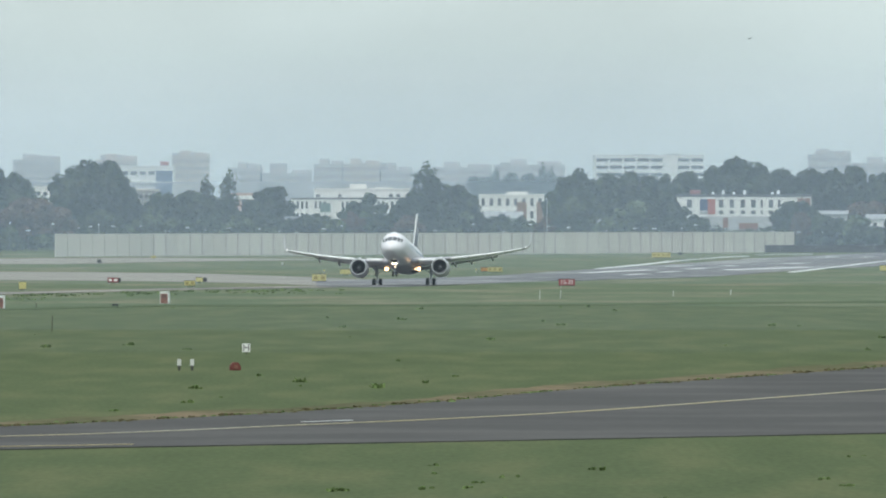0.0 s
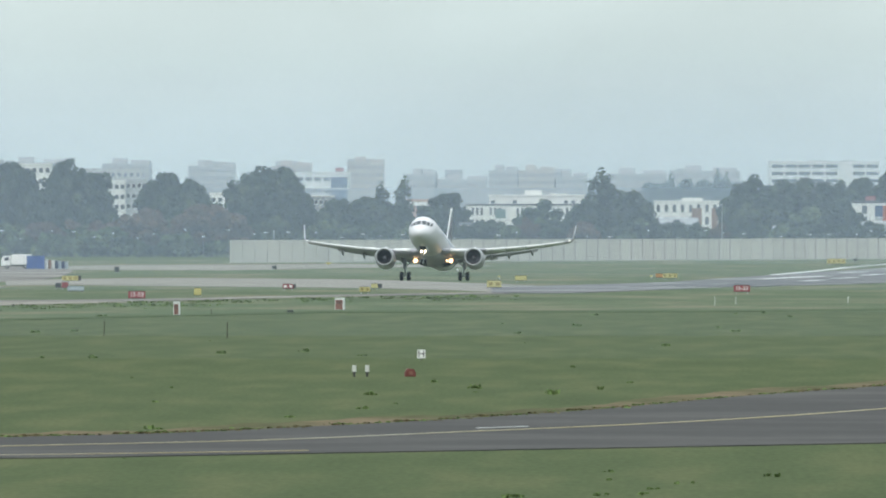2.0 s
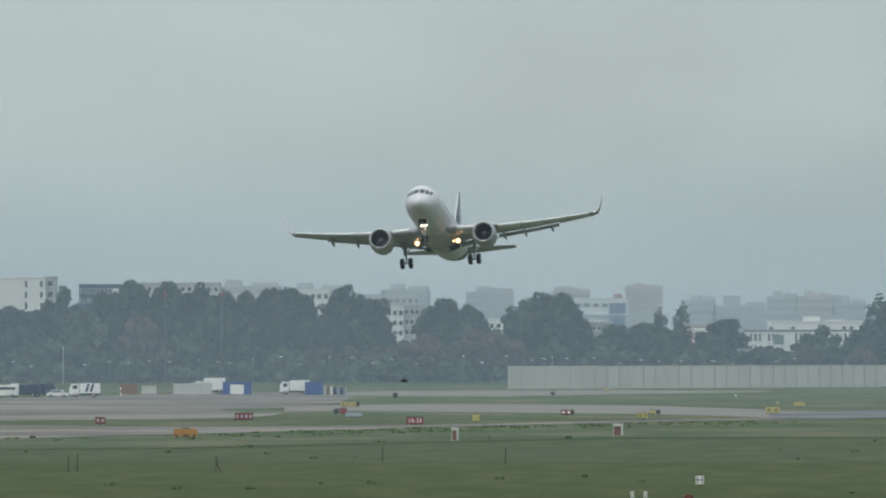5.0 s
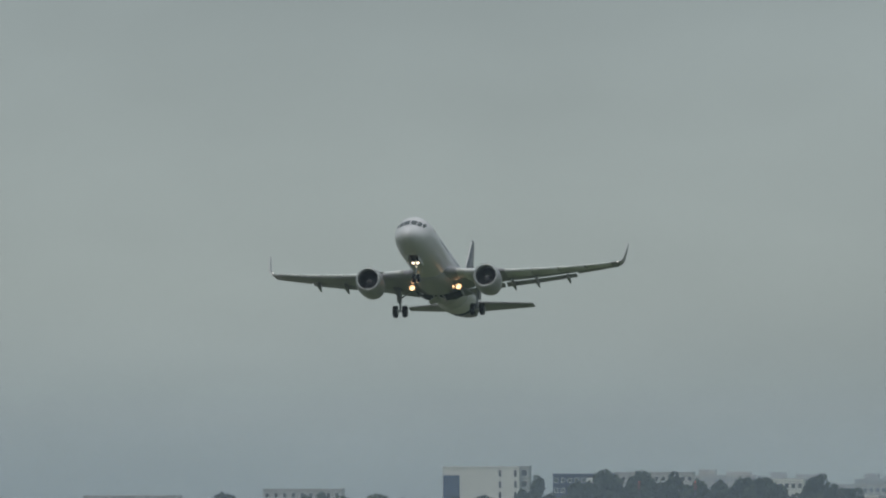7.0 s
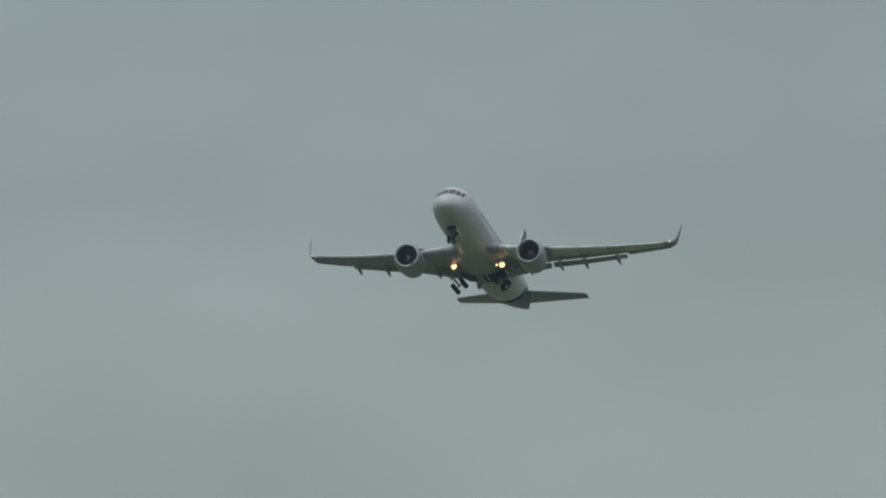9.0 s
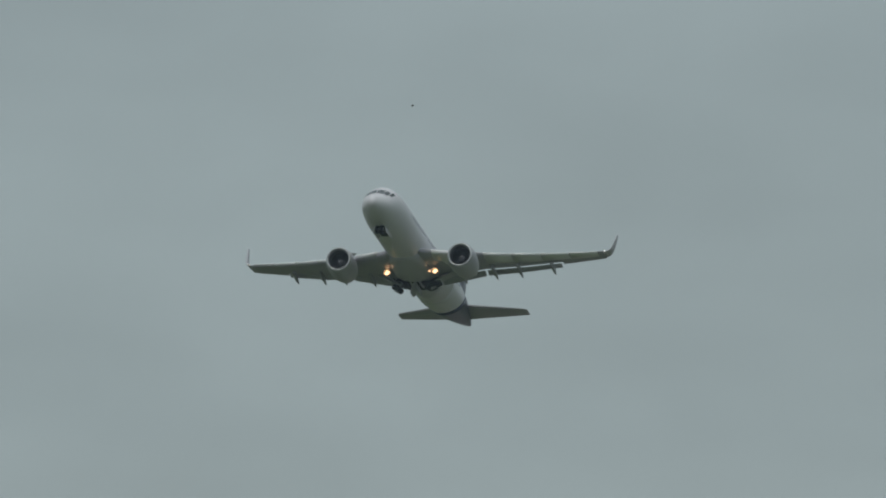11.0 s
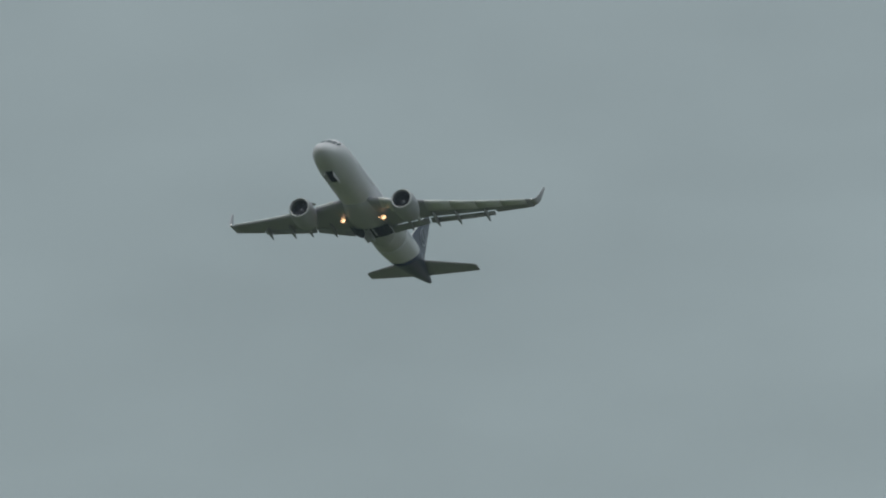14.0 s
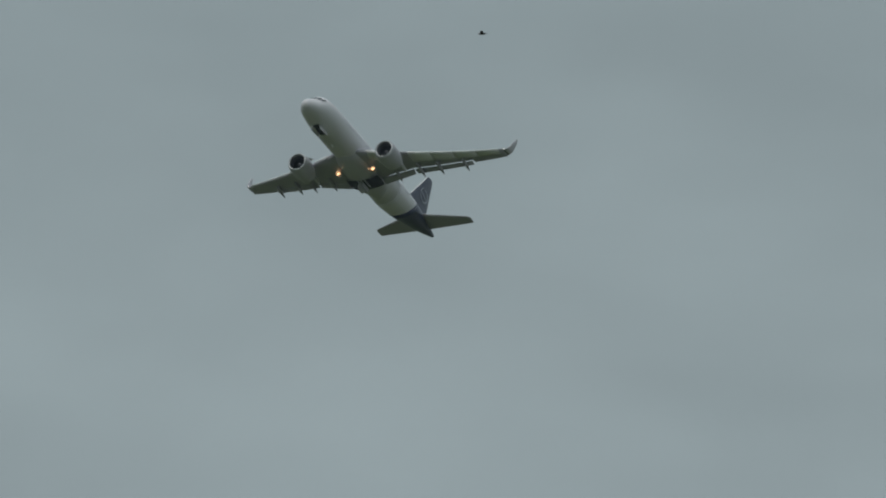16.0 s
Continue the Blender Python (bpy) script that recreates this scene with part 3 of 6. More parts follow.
hotel = building("modern_block", 18.90, 29.77, d, top, M["plaster"], "white modern block with red panels and a dark roof edge", "apartment house",
                 depth=14, roof_mat=M["roof"], parapet=0.75,
                 single_windows=[(x, z, w_, hh) for x, w_ in ((-15.9, 1.5), (-6.7, 1.3), (-3.6, 1.3), (-0.4, 1.3), (2.7, 1.3), (5.1, 0.6), (7.8, 1.3), (10.2, 0.7)) for z, hh in ((11.9, 2.3), (10.0, 1.05))],
                 extra=[("cladding", M["red_panel"], (-10.6, -8.4, -0.2, 0, 9.9, 14.3)),
                        ("cladding", M["blue_glass"], (-12.9, -10.6, -0.16, 0, 11.0, 14.3)),
                        ("cladding", M["grey_plaster"], (-12.9, -10.6, -0.14, 0, 9.9, 10.8)),
                        ("cladding", M["rust_panel"], (15.6, 19.3, -0.2, 0, 11.4, 14.6)),
                        ("cladding", M["grey_plaster"], (-15.6, 14.5, -0.35, 0.0, 0, 9.3)),
                        ("cladding", M["rust_panel"], (-6.2, -4.6, -0.5, -0.3, 6.0, 9.0)), ("cladding", M["rust_panel"], (-1.5, 4.0, -0.5, -0.3, 5.5, 7.4)),
                        ("vent", M["dull_red"], (-15.6, -12.6, 3, 5, top + 0.7, top + 2.0))] +
                 [("vent", M["lamp_white"], (x, x + 0.8, 2, 3, top + 0.7, top + 1.4 + 0.5 * (k % 2))) for k, x in enumerate((-9.4, -6.4, -3.4, -0.2, 7.9, 9.6))])
# white walk-up and pale blocks to the left
d = 3560.0
building("apartment_house", -41.23, -39.82, d, 21.1, M["plaster"], "tall narrow white apartment house with balconies", "apartment house",
         storeys=7, cols=3, win=(1.1, 1.2), first=0.8, depth=10, singly=True)
building("apartment_house", -39.77, -38.08, d + 2, 21.4, M["grey_plaster"], "grey wing of an apartment house with small windows", "apartment house",
         storeys=7, cols=4, win=(1.1, 1.2), first=0.8, depth=10, singly=True)
d = 3760.0
building("apartment_house", -75.07, -68.86, d, 30.6, M["plaster"], "white apartment house with narrow windows above trees", "apartment house",
         storeys=9, cols=10, win=(0.8, 2.0), first=0.6, depth=14, singly=True, skip=(0, 1, 2, 3, 4, 5, 6, 8),
         extra=[("cladding", M["blue_glass"], (-11.5, -6.5, -0.3, 0, 20, 28.4)), ("vent", M["grey_plaster"], (-2, 4, 3, 7, 30.6, 31.1))])
building("apartment_house", -68.86, -68.04, d + 3, 30.8, M["grey_plaster"], "grey glazed corner of an apartment house", "apartment house",
         storeys=9, cols=1, win=(1.6, 1.8), first=0.6, depth=10, singly=True)
building("apartment_house", -66.12, -61.19, d + 80, 28.8, M["navy"], "dark blue-grey apartment house behind trees", "apartment house",
         storeys=9, cols=9, win=(1.1, 1.3), first=0.6, depth=12, singly=True,
         extra=[("cladding", M["plaster"], (1, 4.8, -0.2, 0, 26.3, 27.9)), ("vent", M["plaster"], (-8, 1, 2, 6, 28.8, 29.3))])
building("apartment_house", -61.19, -54.75, d + 90, 29.4, M["block"], "pale grey apartment house behind trees", "apartment house",
         storeys=9, cols=12, win=(1.1, 1.3), first=0.6, depth=12, singly=True)
building("apartment_house", -49.04, -45.84, d + 20, 26.9, M["plaster"], "white apartment house seen between tree crowns", "apartment house",
         storeys=8, cols=6, win=(1.2, 1.4), first=0.6, depth=12, singly=True)
building("apartment_house", -43.11, -38.54, 4200, 27.1, M["block_warm"], "pale apartment house seen behind tree crowns", "apartment house",
         storeys=8, cols=9, win=(1.2, 1.4), first=0.6, depth=12, singly=True)
building("apartment_house", -32.97, -31.32, 3900, 18.2, M["plaster"], "low white house between tree crowns", "apartment house",
         storeys=5, cols=3, win=(1.2, 1.3), first=0.6, depth=10, singly=True)
building("apartment_house", -25.48, -22.92, 3950, 17.4, M["block_warm"], "pale balcony-fronted house behind trees", "apartment house",
         storeys=5, cols=6, win=(1.2, 1.3), first=0.6, depth=10, singly=True)


def cottage(b0, b1, d, eave, ridge, mat, roof_mat, label):
    xa, xb = plan(b0, d)[0], plan(b1, d)[0]
    w = xb - xa
    h = thing("low_house", pose((xa + xb) / 2, d, 0), label, "house")
    part("wall", boxes((-w / 2, w / 2, 0, 8, 0, eave)), mat, h)
    bm = loft([[(-w / 2 - 0.4, -0.5, eave), (-w / 2 - 0.4, 8.5, eave), (-w / 2 - 0.4, 4, ridge)], [(w / 2 + 0.4, -0.5, eave), (w / 2 + 0.4, 8.5, eave), (w / 2 + 0.4, 4, ridge)]])
    part("roof", bm, roof_mat, h)
    pm, fm = pane_mesh(1.1, 1.4), frame_mesh(1.1, 1.4)
    for c in range(4):
        o = shared("window", fm, h, Matrix.Translation((-w / 2 + w * (c + 0.5) / 4, -0.03, max(0.8, eave - 2.4))))
        shared("pane", pm, o, Matrix.Identity(4))


cottage(-12.74, -10.41, 3480, 8.6, 9.4, M["beige"], M["roof"], "low beige house with a dark roof behind the wall")
cottage(3.38, 6.39, 3480, 8.9, 10.8, M["grey_plaster"], M["sheet_roof"], "low shed with a pale sheet-metal roof")
cottage(29.50, 32.69, 3500, 10.0, 11.0, M["grey_plaster"], M["sheet_roof"], "long low grey building with a pale roof")
cottage(34.29, 39.09, 3480, 8.6, 10.0, M["plaster"], M["sheet_roof"], "white low building with a metal roof")
cottage(12.15, 16.26, 3500, 7.5, 8.6, M["navy"], M["sheet_roof"], "dark blue low hall among trees")


# ---------------------------------------------------------------- trees
def leaf_cloud(blobs, count, size, seed):
    """Many small bent leaf clumps spread over and inside lumpy blobs."""
    rng = np.random.default_rng(seed)
    vol = np.array([b[3] * b[4] * b[5] for b in blobs]) ** (2 / 3)
    pick = rng.choice(len(blobs), size=count, p=vol / vol.sum())
    verts, faces = [], []
    for i in pick:
        cx, cy, cz, rx, ry, rz = blobs[i]
        v = rng.normal(size=3)
        v /= np.linalg.norm(v)
        r = rng.uniform(0.72, 1.06) if rng.random() < 0.8 else rng.uniform(0.3, 0.8)
        c = np.array((cx + rx * v[0] * r, cy + ry * v[1] * r, cz + rz * v[2] * r))
        a = 0.55 * rng.normal(size=3) + 1.1 * v
        a /= np.linalg.norm(a)
        b = np.cross(a, rng.normal(size=3))
        b /= np.linalg.norm(b) + 1e-9
        k = np.cross(a, b)
        s = size * rng.uniform(0.5, 1.25)
        n = len(verts)
        verts += [c + b * s, c + k * s * 0.8 + a * s * 0.2, c - b * s * 0.9, c - k * s * 0.7 + a * s * 0.25]
        faces.append((n, n + 1, n + 2, n + 3))
    return verts, faces


def tree_kind(seed, height, width, form, leaf):
    """Trunk and crown meshes of one kind of tree; foot at the origin."""
    rng = random.Random(seed)
    blobs = []
    if form == "poplar":
        for k in range(16):
            f = k / 15
            r = width / 2 * (0.62 + 0.38 * math.sin(math.pi * min(1.0, 0.15 + 0.8 * f))) * (1.0 if f < 0.72 else math.sqrt(max(0.12, 1 - ((f - 0.72) / 0.30) ** 2)))
            blobs.append((rng.uniform(-.10, .10) * width, rng.uniform(-.10, .10) * width, height * (0.12 + 0.80 * f), r * 0.9, r * 0.9, height * 0.075))
    elif form == "shrub":
        for k in range(9):
            a = rng.uniform(0, 6.28)
            rr = rng.uniform(0, 0.36) * width
            s = rng.uniform(0.16, 0.27)
            blobs.append((rr * math.cos(a), rr * math.sin(a), height * rng.uniform(0.25, 0.72), width * s, width * s, height * rng.uniform(0.2, 0.28)))
    else:
        lean = (rng.uniform(-0.06, 0.06) * width, rng.uniform(-0.06, 0.06) * width)
        blobs.append((lean[0], lean[1], height * 0.50, width * 0.27, width * 0.27, height * 0.30))
        for k in range(52):
            a, up = rng.uniform(0, 6.28), rng.uniform(-0.95, 1.0)
            bulge = 1 + 0.16 * math.sin(2 * a + seed) + 0.10 * math.sin(5 * a + 2 * up + seed)
            reach = math.sqrt(1 - up * up) * width * rng.uniform(0.25, 0.40) * bulge
            f = rng.uniform(0.055, 0.135)
            blobs.append((reach * math.cos(a) + lean[0], reach * math.sin(a) + lean[1], height * (0.51 + 0.36 * up * rng.uniform(0.85, 1.08)), width * f, width * f, height * f * 0.75))
    verts, faces = leaf_cloud(blobs, {"shrub": 700, "poplar": 1100}.get(form, 5200), {"shrub": 0.62, "poplar": 0.6}.get(form, 0.70), seed)
    crown = bpy.data.meshes.new("crown")
    crown.from_pydata([tuple(v) for v in verts], [], faces)
    crown.materials.append(M[leaf])
    bm = bmesh.new()
    tr = 0.022 * height
    rod(bm, (0, 0, -0.3), (0.2, 0.1, height * 0.35), tr, tr * 0.7, 8)
    rod(bm, (0.2, 0.1, height * 0.35), (0.0, 0.3, height * 0.75), tr * 0.7, tr * 0.25, 8)
    for k in range(6):
        b = blobs[rng.randrange(len(blobs))]
        rod(bm, (0.15, 0.1, height * rng.uniform(0.22, 0.45)), (b[0], b[1], b[2]), tr * 0.22, tr * 0.06, 6)
    return mesh_of("trunk", bm, M["bark"]), crown, height, width


KINDS = {
    "oak": [tree_kind(11 + k, 20.0, 15.0, "broad", "leaf") for k in range(7)],
    "rust": [tree_kind(31 + k, 14.0, 15.0, "broad", "leaf_rust") for k in range(2)],
    "pale": [tree_kind(41 + k, 13.0, 12.0, "broad", "leaf_light") for k in range(3)],
    "poplar": [tree_kind(51 + k, 22.0, 6.5, "poplar", "leaf") for k in range(2)],
    "shrub": [tree_kind(61 + k, 5.0, 6.5, "shrub", "leaf_light") for k in range(3)],
    "bush": [tree_kind(71 + k, 7.0, 8.0, "shrub", "leaf") for k in range(2)],
}
LABELS = {"oak": "broad dark green deciduous tree in full leaf", "rust": "rounded tree turning brownish red in early autumn", "pale": "lighter green rounded tree in full leaf",
          "poplar": "slender upright dark green tree", "shrub": "low light green shrub by the airfield edge", "bush": "dense dark green bush"}
tree_rng = random.Random(5)


def tree(kind, b, d, width, top):
    k = KINDS[kind]
    if b < -35.80 and top > 15:
        top += 1.4
    elif 19.00 < b < 30.87 and top > 24:
        top, width = top - 1.5, width * 1.15
    trunk, crown, h, w = k[tree_rng.randrange(len(k))]
    x, y = plan(b, d)
    m = pose(x, y, 0, 0, 0, tree_rng.uniform(0, 360)) @ Matrix.Diagonal((1.28 * width / w, 1.28 * width / w, top / h * 1.04, 1))
    ob = thing("shrub" if kind in ("shrub", "bush") else "tree", m, LABELS[kind], "shrub" if kind in ("shrub", "bush") else "tree",
               "shrubs before the trees" if kind in ("shrub", "bush") else "trees behind the airfield")
    shared("trunk", trunk, ob, Matrix.Identity(4))
    shared("crown", crown, ob, Matrix.Identity(4))
    return ob


# the larger crowns: kind, bearing, distance, crown width, height
def plant(crowns):
    for kind, b, d, w, top in crowns:
        tree(kind, b, d, w, top)


# behind the barrier wall
plant((
    ("oak", -35.11, 3480, 14, 22.9), ("oak", -28.26, 3460, 19, 25.5), ("oak", -30.09, 3440, 15, 23.1), ("oak", -28.95, 3452, 14, 24.7), ("oak", -27.35, 3452, 15, 24.7), ("oak", -26.67, 3450, 13, 22.0),
    ("oak", -22.56, 3500, 12, 16.8), ("oak", -20.27, 3520, 13, 16.6), ("poplar", -17.31, 3560, 5, 22.4), ("poplar", -19.09, 3800, 5, 21.5), ("oak", -13.88, 3500, 12, 18.5), ("oak", -15.34, 3480, 9, 14.6),
    ("oak", -5.89, 3520, 12, 15.8), ("oak", -7.58, 3540, 8, 12.8), ("poplar", -1.46, 3520, 9, 24.5), ("oak", -0.41, 3530, 11, 20.8), ("oak", 1.28, 3510, 13, 18.5), ("oak", -2.47, 3490, 11, 16.3),
    ("oak", -0.64, 3440, 11, 13.8), ("oak", 3.24, 4000, 13, 23.0), ("oak", 5.30, 3980, 14, 23.6),
))
# behind the modern block
plant((
    ("poplar", 4.20, 3990, 4, 25.5), ("poplar", 8.13, 3980, 4.5, 26.0), ("poplar", 8.81, 3990, 4.5, 25.0), ("oak", 7.12, 4020, 13, 22.9), ("oak", 10.87, 3900, 15, 24.8), ("oak", 9.86, 3520, 12, 18.2),
    ("oak", 11.92, 3540, 14, 19.3), ("oak", 13.97, 3800, 16, 23.7), ("oak", 15.80, 3800, 16, 24.4), ("oak", 17.85, 3820, 14, 22.9), ("pale", 15.80, 3480, 15, 13.4), ("pale", 10.78, 3470, 12, 14.3),
    ("oak", 17.99, 3450, 11, 16.5), ("oak", 19.68, 3840, 15, 23.9), ("oak", 21.83, 3860, 17, 26.9), ("oak", 23.79, 3870, 18, 29.3), ("oak", 25.62, 3860, 17, 28.0), ("oak", 27.44, 3850, 15, 25.7),
    ("oak", 29.50, 3840, 15, 23.9), ("oak", 31.78, 3820, 16, 25.2), ("oak", 33.84, 3830, 15, 24.9),
))
# beside the wall's end
plant((
    ("oak", 36.12, 3820, 15, 23.8), ("oak", 28.58, 3460, 13, 14.3), ("oak", 30.18, 3470, 10, 10.7), ("rust", 34.06, 3560, 13, 13.9), ("oak", 20.37, 3440, 9, 10.2), ("rust", -32.83, 3392, 15, 14.6),
    ("rust", -34.43, 3388, 13, 13.4), ("rust", -31.23, 3390, 11, 12.2), ("rust", -38.54, 3420, 13, 13.3), ("oak", -36.71, 3480, 13, 22.3), ("oak", -37.15, 3490, 10, 20.2), ("oak", -42.15, 3465, 10, 23.0),
    ("rust", -40.2, 3425, 9, 11.5), ("rust", -35.11, 3420, 10, 11.8), ("oak", -44.20, 3460, 15, 25.5), ("oak", -43.11, 3470, 12, 23.2), ("oak", -45.48, 3450, 10, 24.1), ("oak", -49.45, 3460, 13, 26.3),
    ("oak", -50.87, 3470, 12, 24.8), ("oak", -52.69, 3480, 14, 25.3), ("oak", -48.04, 3450, 10, 23.1),
))
# behind the apron
plant((
    ("oak", -54.52, 3500, 13, 25.9), ("oak", -56.35, 3520, 15, 27.2), ("oak", -58.17, 3520, 14, 26.9), ("oak", -60.00, 3500, 14, 26.3), ("oak", -61.83, 3500, 14, 27.0), ("oak", -63.65, 3490, 13, 25.0),
    ("pale", -65.94, 3440, 14, 19.3), ("pale", -67.31, 3378, 18, 11.7), ("oak", -67.31, 3560, 12, 25.5), ("oak", -65.02, 3460, 12, 20.9), ("oak", -69.13, 3480, 15, 19.7), ("oak", -71.42, 3470, 15, 19.7),
    ("oak", -73.70, 3480, 15, 19.4), ("oak", -75.98, 3480, 15, 19.7), ("oak", -70.50, 3440, 13, 15.4), ("oak", -41.19, 3470, 8, 11.2), ("oak", -46.53, 3440, 10, 17.7), ("rust", -61.37, 3420, 10, 16.9),
    ("pale", -57.26, 3400, 11, 14.5), ("oak", -24.84, 3480, 11, 14.3), ("oak", -17.99, 3480, 10, 15.4),
))
# the wood goes on beyond
for k in range(46):
    u = -900 - 1500 * (k + tree_rng.uniform(-0.4, 0.4)) / 46
    tree(tree_rng.choice(["oak", "oak", "oak", "pale"]), (u - 784) / 21.9, tree_rng.uniform(3430, 3520), tree_rng.uniform(12, 17), tree_rng.uniform(14, 21.5))
# understorey
for k in range(150):
    u = -900 + 2560 * (k + tree_rng.uniform(-0.4, 0.4)) / 150
    b = (u - 784) / 21.9
    d = tree_rng.uniform(3400, 3450)
    y = tree_rng.uniform(372, 398) if not 500 < u < 930 else tree_rng.uniform(373, 392)
    if 1200 < u < 1400:
        y = tree_rng.uniform(398, 408)
    tree(tree_rng.choice(["oak", "oak", "pale", "bush", "rust"]) if y < 385 else tree_rng.choice(["bush", "bush", "pale"]), b, d, tree_rng.uniform(6, 11), 10.2 - (y - 378) / 21900 * d)
for k in range(62):
    u = -900 + 1010 * (k + tree_rng.uniform(-0.4, 0.4)) / 62
    d = tree_rng.uniform(3355, 3395)
    y = tree_rng.uniform(398, 424)
    tree(tree_rng.choice(["shrub", "shrub", "bush"]), (u - 784) / 21.9, d, tree_rng.uniform(5, 9), 10.2 - (y - 378) / 21900 * d)

# ---------------------------------------------------------------- street lamps and masts
pole_mesh = mesh_of("pole", rods(((0, 0, 0), (0, 0, 9.2), 0.06, 0.04, 8)), M["dark_pole"])
head_mesh = mesh_of("lamp_head", boxes((0.05, 0.42, -0.14, 0.14, 9.05, 9.3), bevel=0.05), M["lamp_white"])
arm_mesh = mesh_of("arm", rods(((0, 0, 9.0), (0.3, 0, 9.2), 0.03, 0.03, 6)), M["dark_pole"])
for k in range(58):
    u = -820 + 2300 * (k + tree_rng.uniform(-0.35, 0.35)) / 58
    d = tree_rng.uniform(3290, 3335)
    x, y = plan((u - 784) / 21.9, d)
    lift = tree_rng.uniform(0.5, 0.82)
    lamp = thing("street_lamp", pose(x, y, 0, 0, 0, tree_rng.uniform(-25, 25)) @ Matrix.Diagonal((1.2, 1.2, lift, 1)), "slim steel street lamp with pale heads behind the wall", "street lamp", "street lamps along the road")
    shared("pole", pole_mesh, lamp, Matrix.Identity(4))
    for turn in ((0, 180) if k % 3 else (0,)):
        shared("arm", arm_mesh, lamp, pose(0, 0, 0, 0, 0, turn))
        shared("lamp_head", head_mesh, lamp, pose(0, 0, 0, 0, 0, turn))


def lattice_mast(b, d, height):
    x, y = plan(b, d)
    mast = thing("lattice_mast", pose(x, y, 0), "thin red and white lattice mast with a red lamp", "mast")
    n = int(height / 2)
    for k in range(n):
        bm = bmesh.new()
        z0, z1 = k * 2.0, k * 2.0 + 2.0
        for sx, sy in ((-1, -1), (1, -1), (1, 1), (-1, 1)):
            rod(bm, (sx * 0.25, sy * 0.25, z0), (sx * 0.25, sy * 0.25, z1), 0.035, 0.035, 5)
        rod(bm, (-0.25, -0.25, z0), (0.25, -0.25, z1), 0.03, 0.03, 5)
        rod(bm, (0.25, 0.25, z0), (-0.25, 0.25, z1), 0.03, 0.03, 5)
        part("section", bm, M["sign_red"] if k == n - 1 else M["dark_pole"], mast)
    bm = bmesh.new()
    bmesh.ops.create_uvsphere(bm, u_segments=8, v_segments=6, radius=0.18, matrix=Matrix.Translation((0, 0, n * 2.0 + 0.18)))
    part("lamp", bm, M["obstruction"], mast, "red obstruction lamp")


lattice_mast(-59.13, 3250, 24)
lattice_mast(-54.57, 3250, 24)
for u, h in ((-67.40, 9.5), (8.40, 14.0), (-27.81, 7)):
    x, y = plan(u, 3280)
    p = thing("pole", pose(x, y, 0), "plain grey steel pole", "pole")
    part("shaft", rods(((0, 0, 0), (0, 0, h), 0.14, 0.08, 8)), M["steel"], p)
    part("cap", rods(((0, 0, h), (0, 0, h + 0.3), 0.16, 0.1, 8)), M["lamp_white"], p)


# ---------------------------------------------------------------- vehicles and containers at the apron
def wheel_mesh(r, w):
    bm = rods(((0, -w / 2, 0), (0, w / 2, 0), r, r, 16))
    return mesh_of("wheel", bm, M["rubber"])


WHEEL = wheel_mesh(0.36, 0.24)
RIM = mesh_of("rim", rods(((0, -0.14, 0), (0, 0.14, 0), 0.2, 0.2, 12)), M["steel"])


def wheels(parent, spots, scale=1.0):
    for x, y in spots:
        wh = shared("wheel", WHEEL, parent, Matrix.Translation((x, y, 0.36 * scale)) @ Matrix.Scale(scale, 4))
        shared("rim", RIM, wh, Matrix.Identity(4))


def profile(points, half, bevel=0.06):
    """A body from its side outline (x, z), y wide."""
    bm = loft([[(x, -half, z) for x, z in points], [(x, half, z) for x, z in points]])
    bmesh.ops.bevel(bm, geom=list(bm.edges), offset=bevel, segments=2, affect="EDGES")
    return bm


def car(b, d, turn, mat, label):
    x, y = plan(b, d)
    c = thing("car", pose(x, y, 0.02, 0, 0, turn), label, "car", "parked vehicles")
    part("body", profile([(-2.1, 0.3), (-2.15, 0.85), (-1.4, 0.95), (-0.9, 1.45), (0.8, 1.48), (1.7, 0.98), (2.15, 0.8), (2.15, 0.3)], 0.86), mat, c)
    for s in (-1, 1):
        part("side_window", profile([(-1.15, 1.0), (-0.8, 1.38), (0.72, 1.4), (1.3, 1.0)], 0.02, 0.005), M["glass"], c).location = (0, s * 0.87, 0)
    part("windscreen", loft([[(1.72, -0.7, 1.0), (1.72, 0.7, 1.0), (0.85, 0.62, 1.46), (0.85, -0.62, 1.46)], [(1.76, -0.7, 1.02), (1.76, 0.7, 1.02), (0.89, 0.62, 1.48), (0.89, -0.62, 1.48)]]), M["glass"], c)
    wheels(c, ((-1.3, -0.8), (1.3, -0.8), (-1.3, 0.8), (1.3, 0.8)), 0.9)


def van(b, d, turn, mat, label):
    x, y = plan(b, d)
    c = thing("van", pose(x, y, 0.02, 0, 0, turn), label, "van", "parked vehicles")
    part("body", profile([(-2.7, 0.4), (-2.75, 2.3), (-2.5, 2.45), (1.2, 2.45), (1.9, 1.4), (2.6, 1.15), (2.7, 0.4)], 0.97), mat, c)
    for s in (-1, 1):
        part("side_window", profile([(-2.3, 1.5), (-2.3, 2.05), (1.1, 2.05), (1.5, 1.5)], 0.02, 0.005), M["glass"], c).location = (0, s * 0.98, 0)
    wheels(c, ((-1.7, -0.9), (1.6, -0.9), (-1.7, 0.9), (1.6, 0.9)))


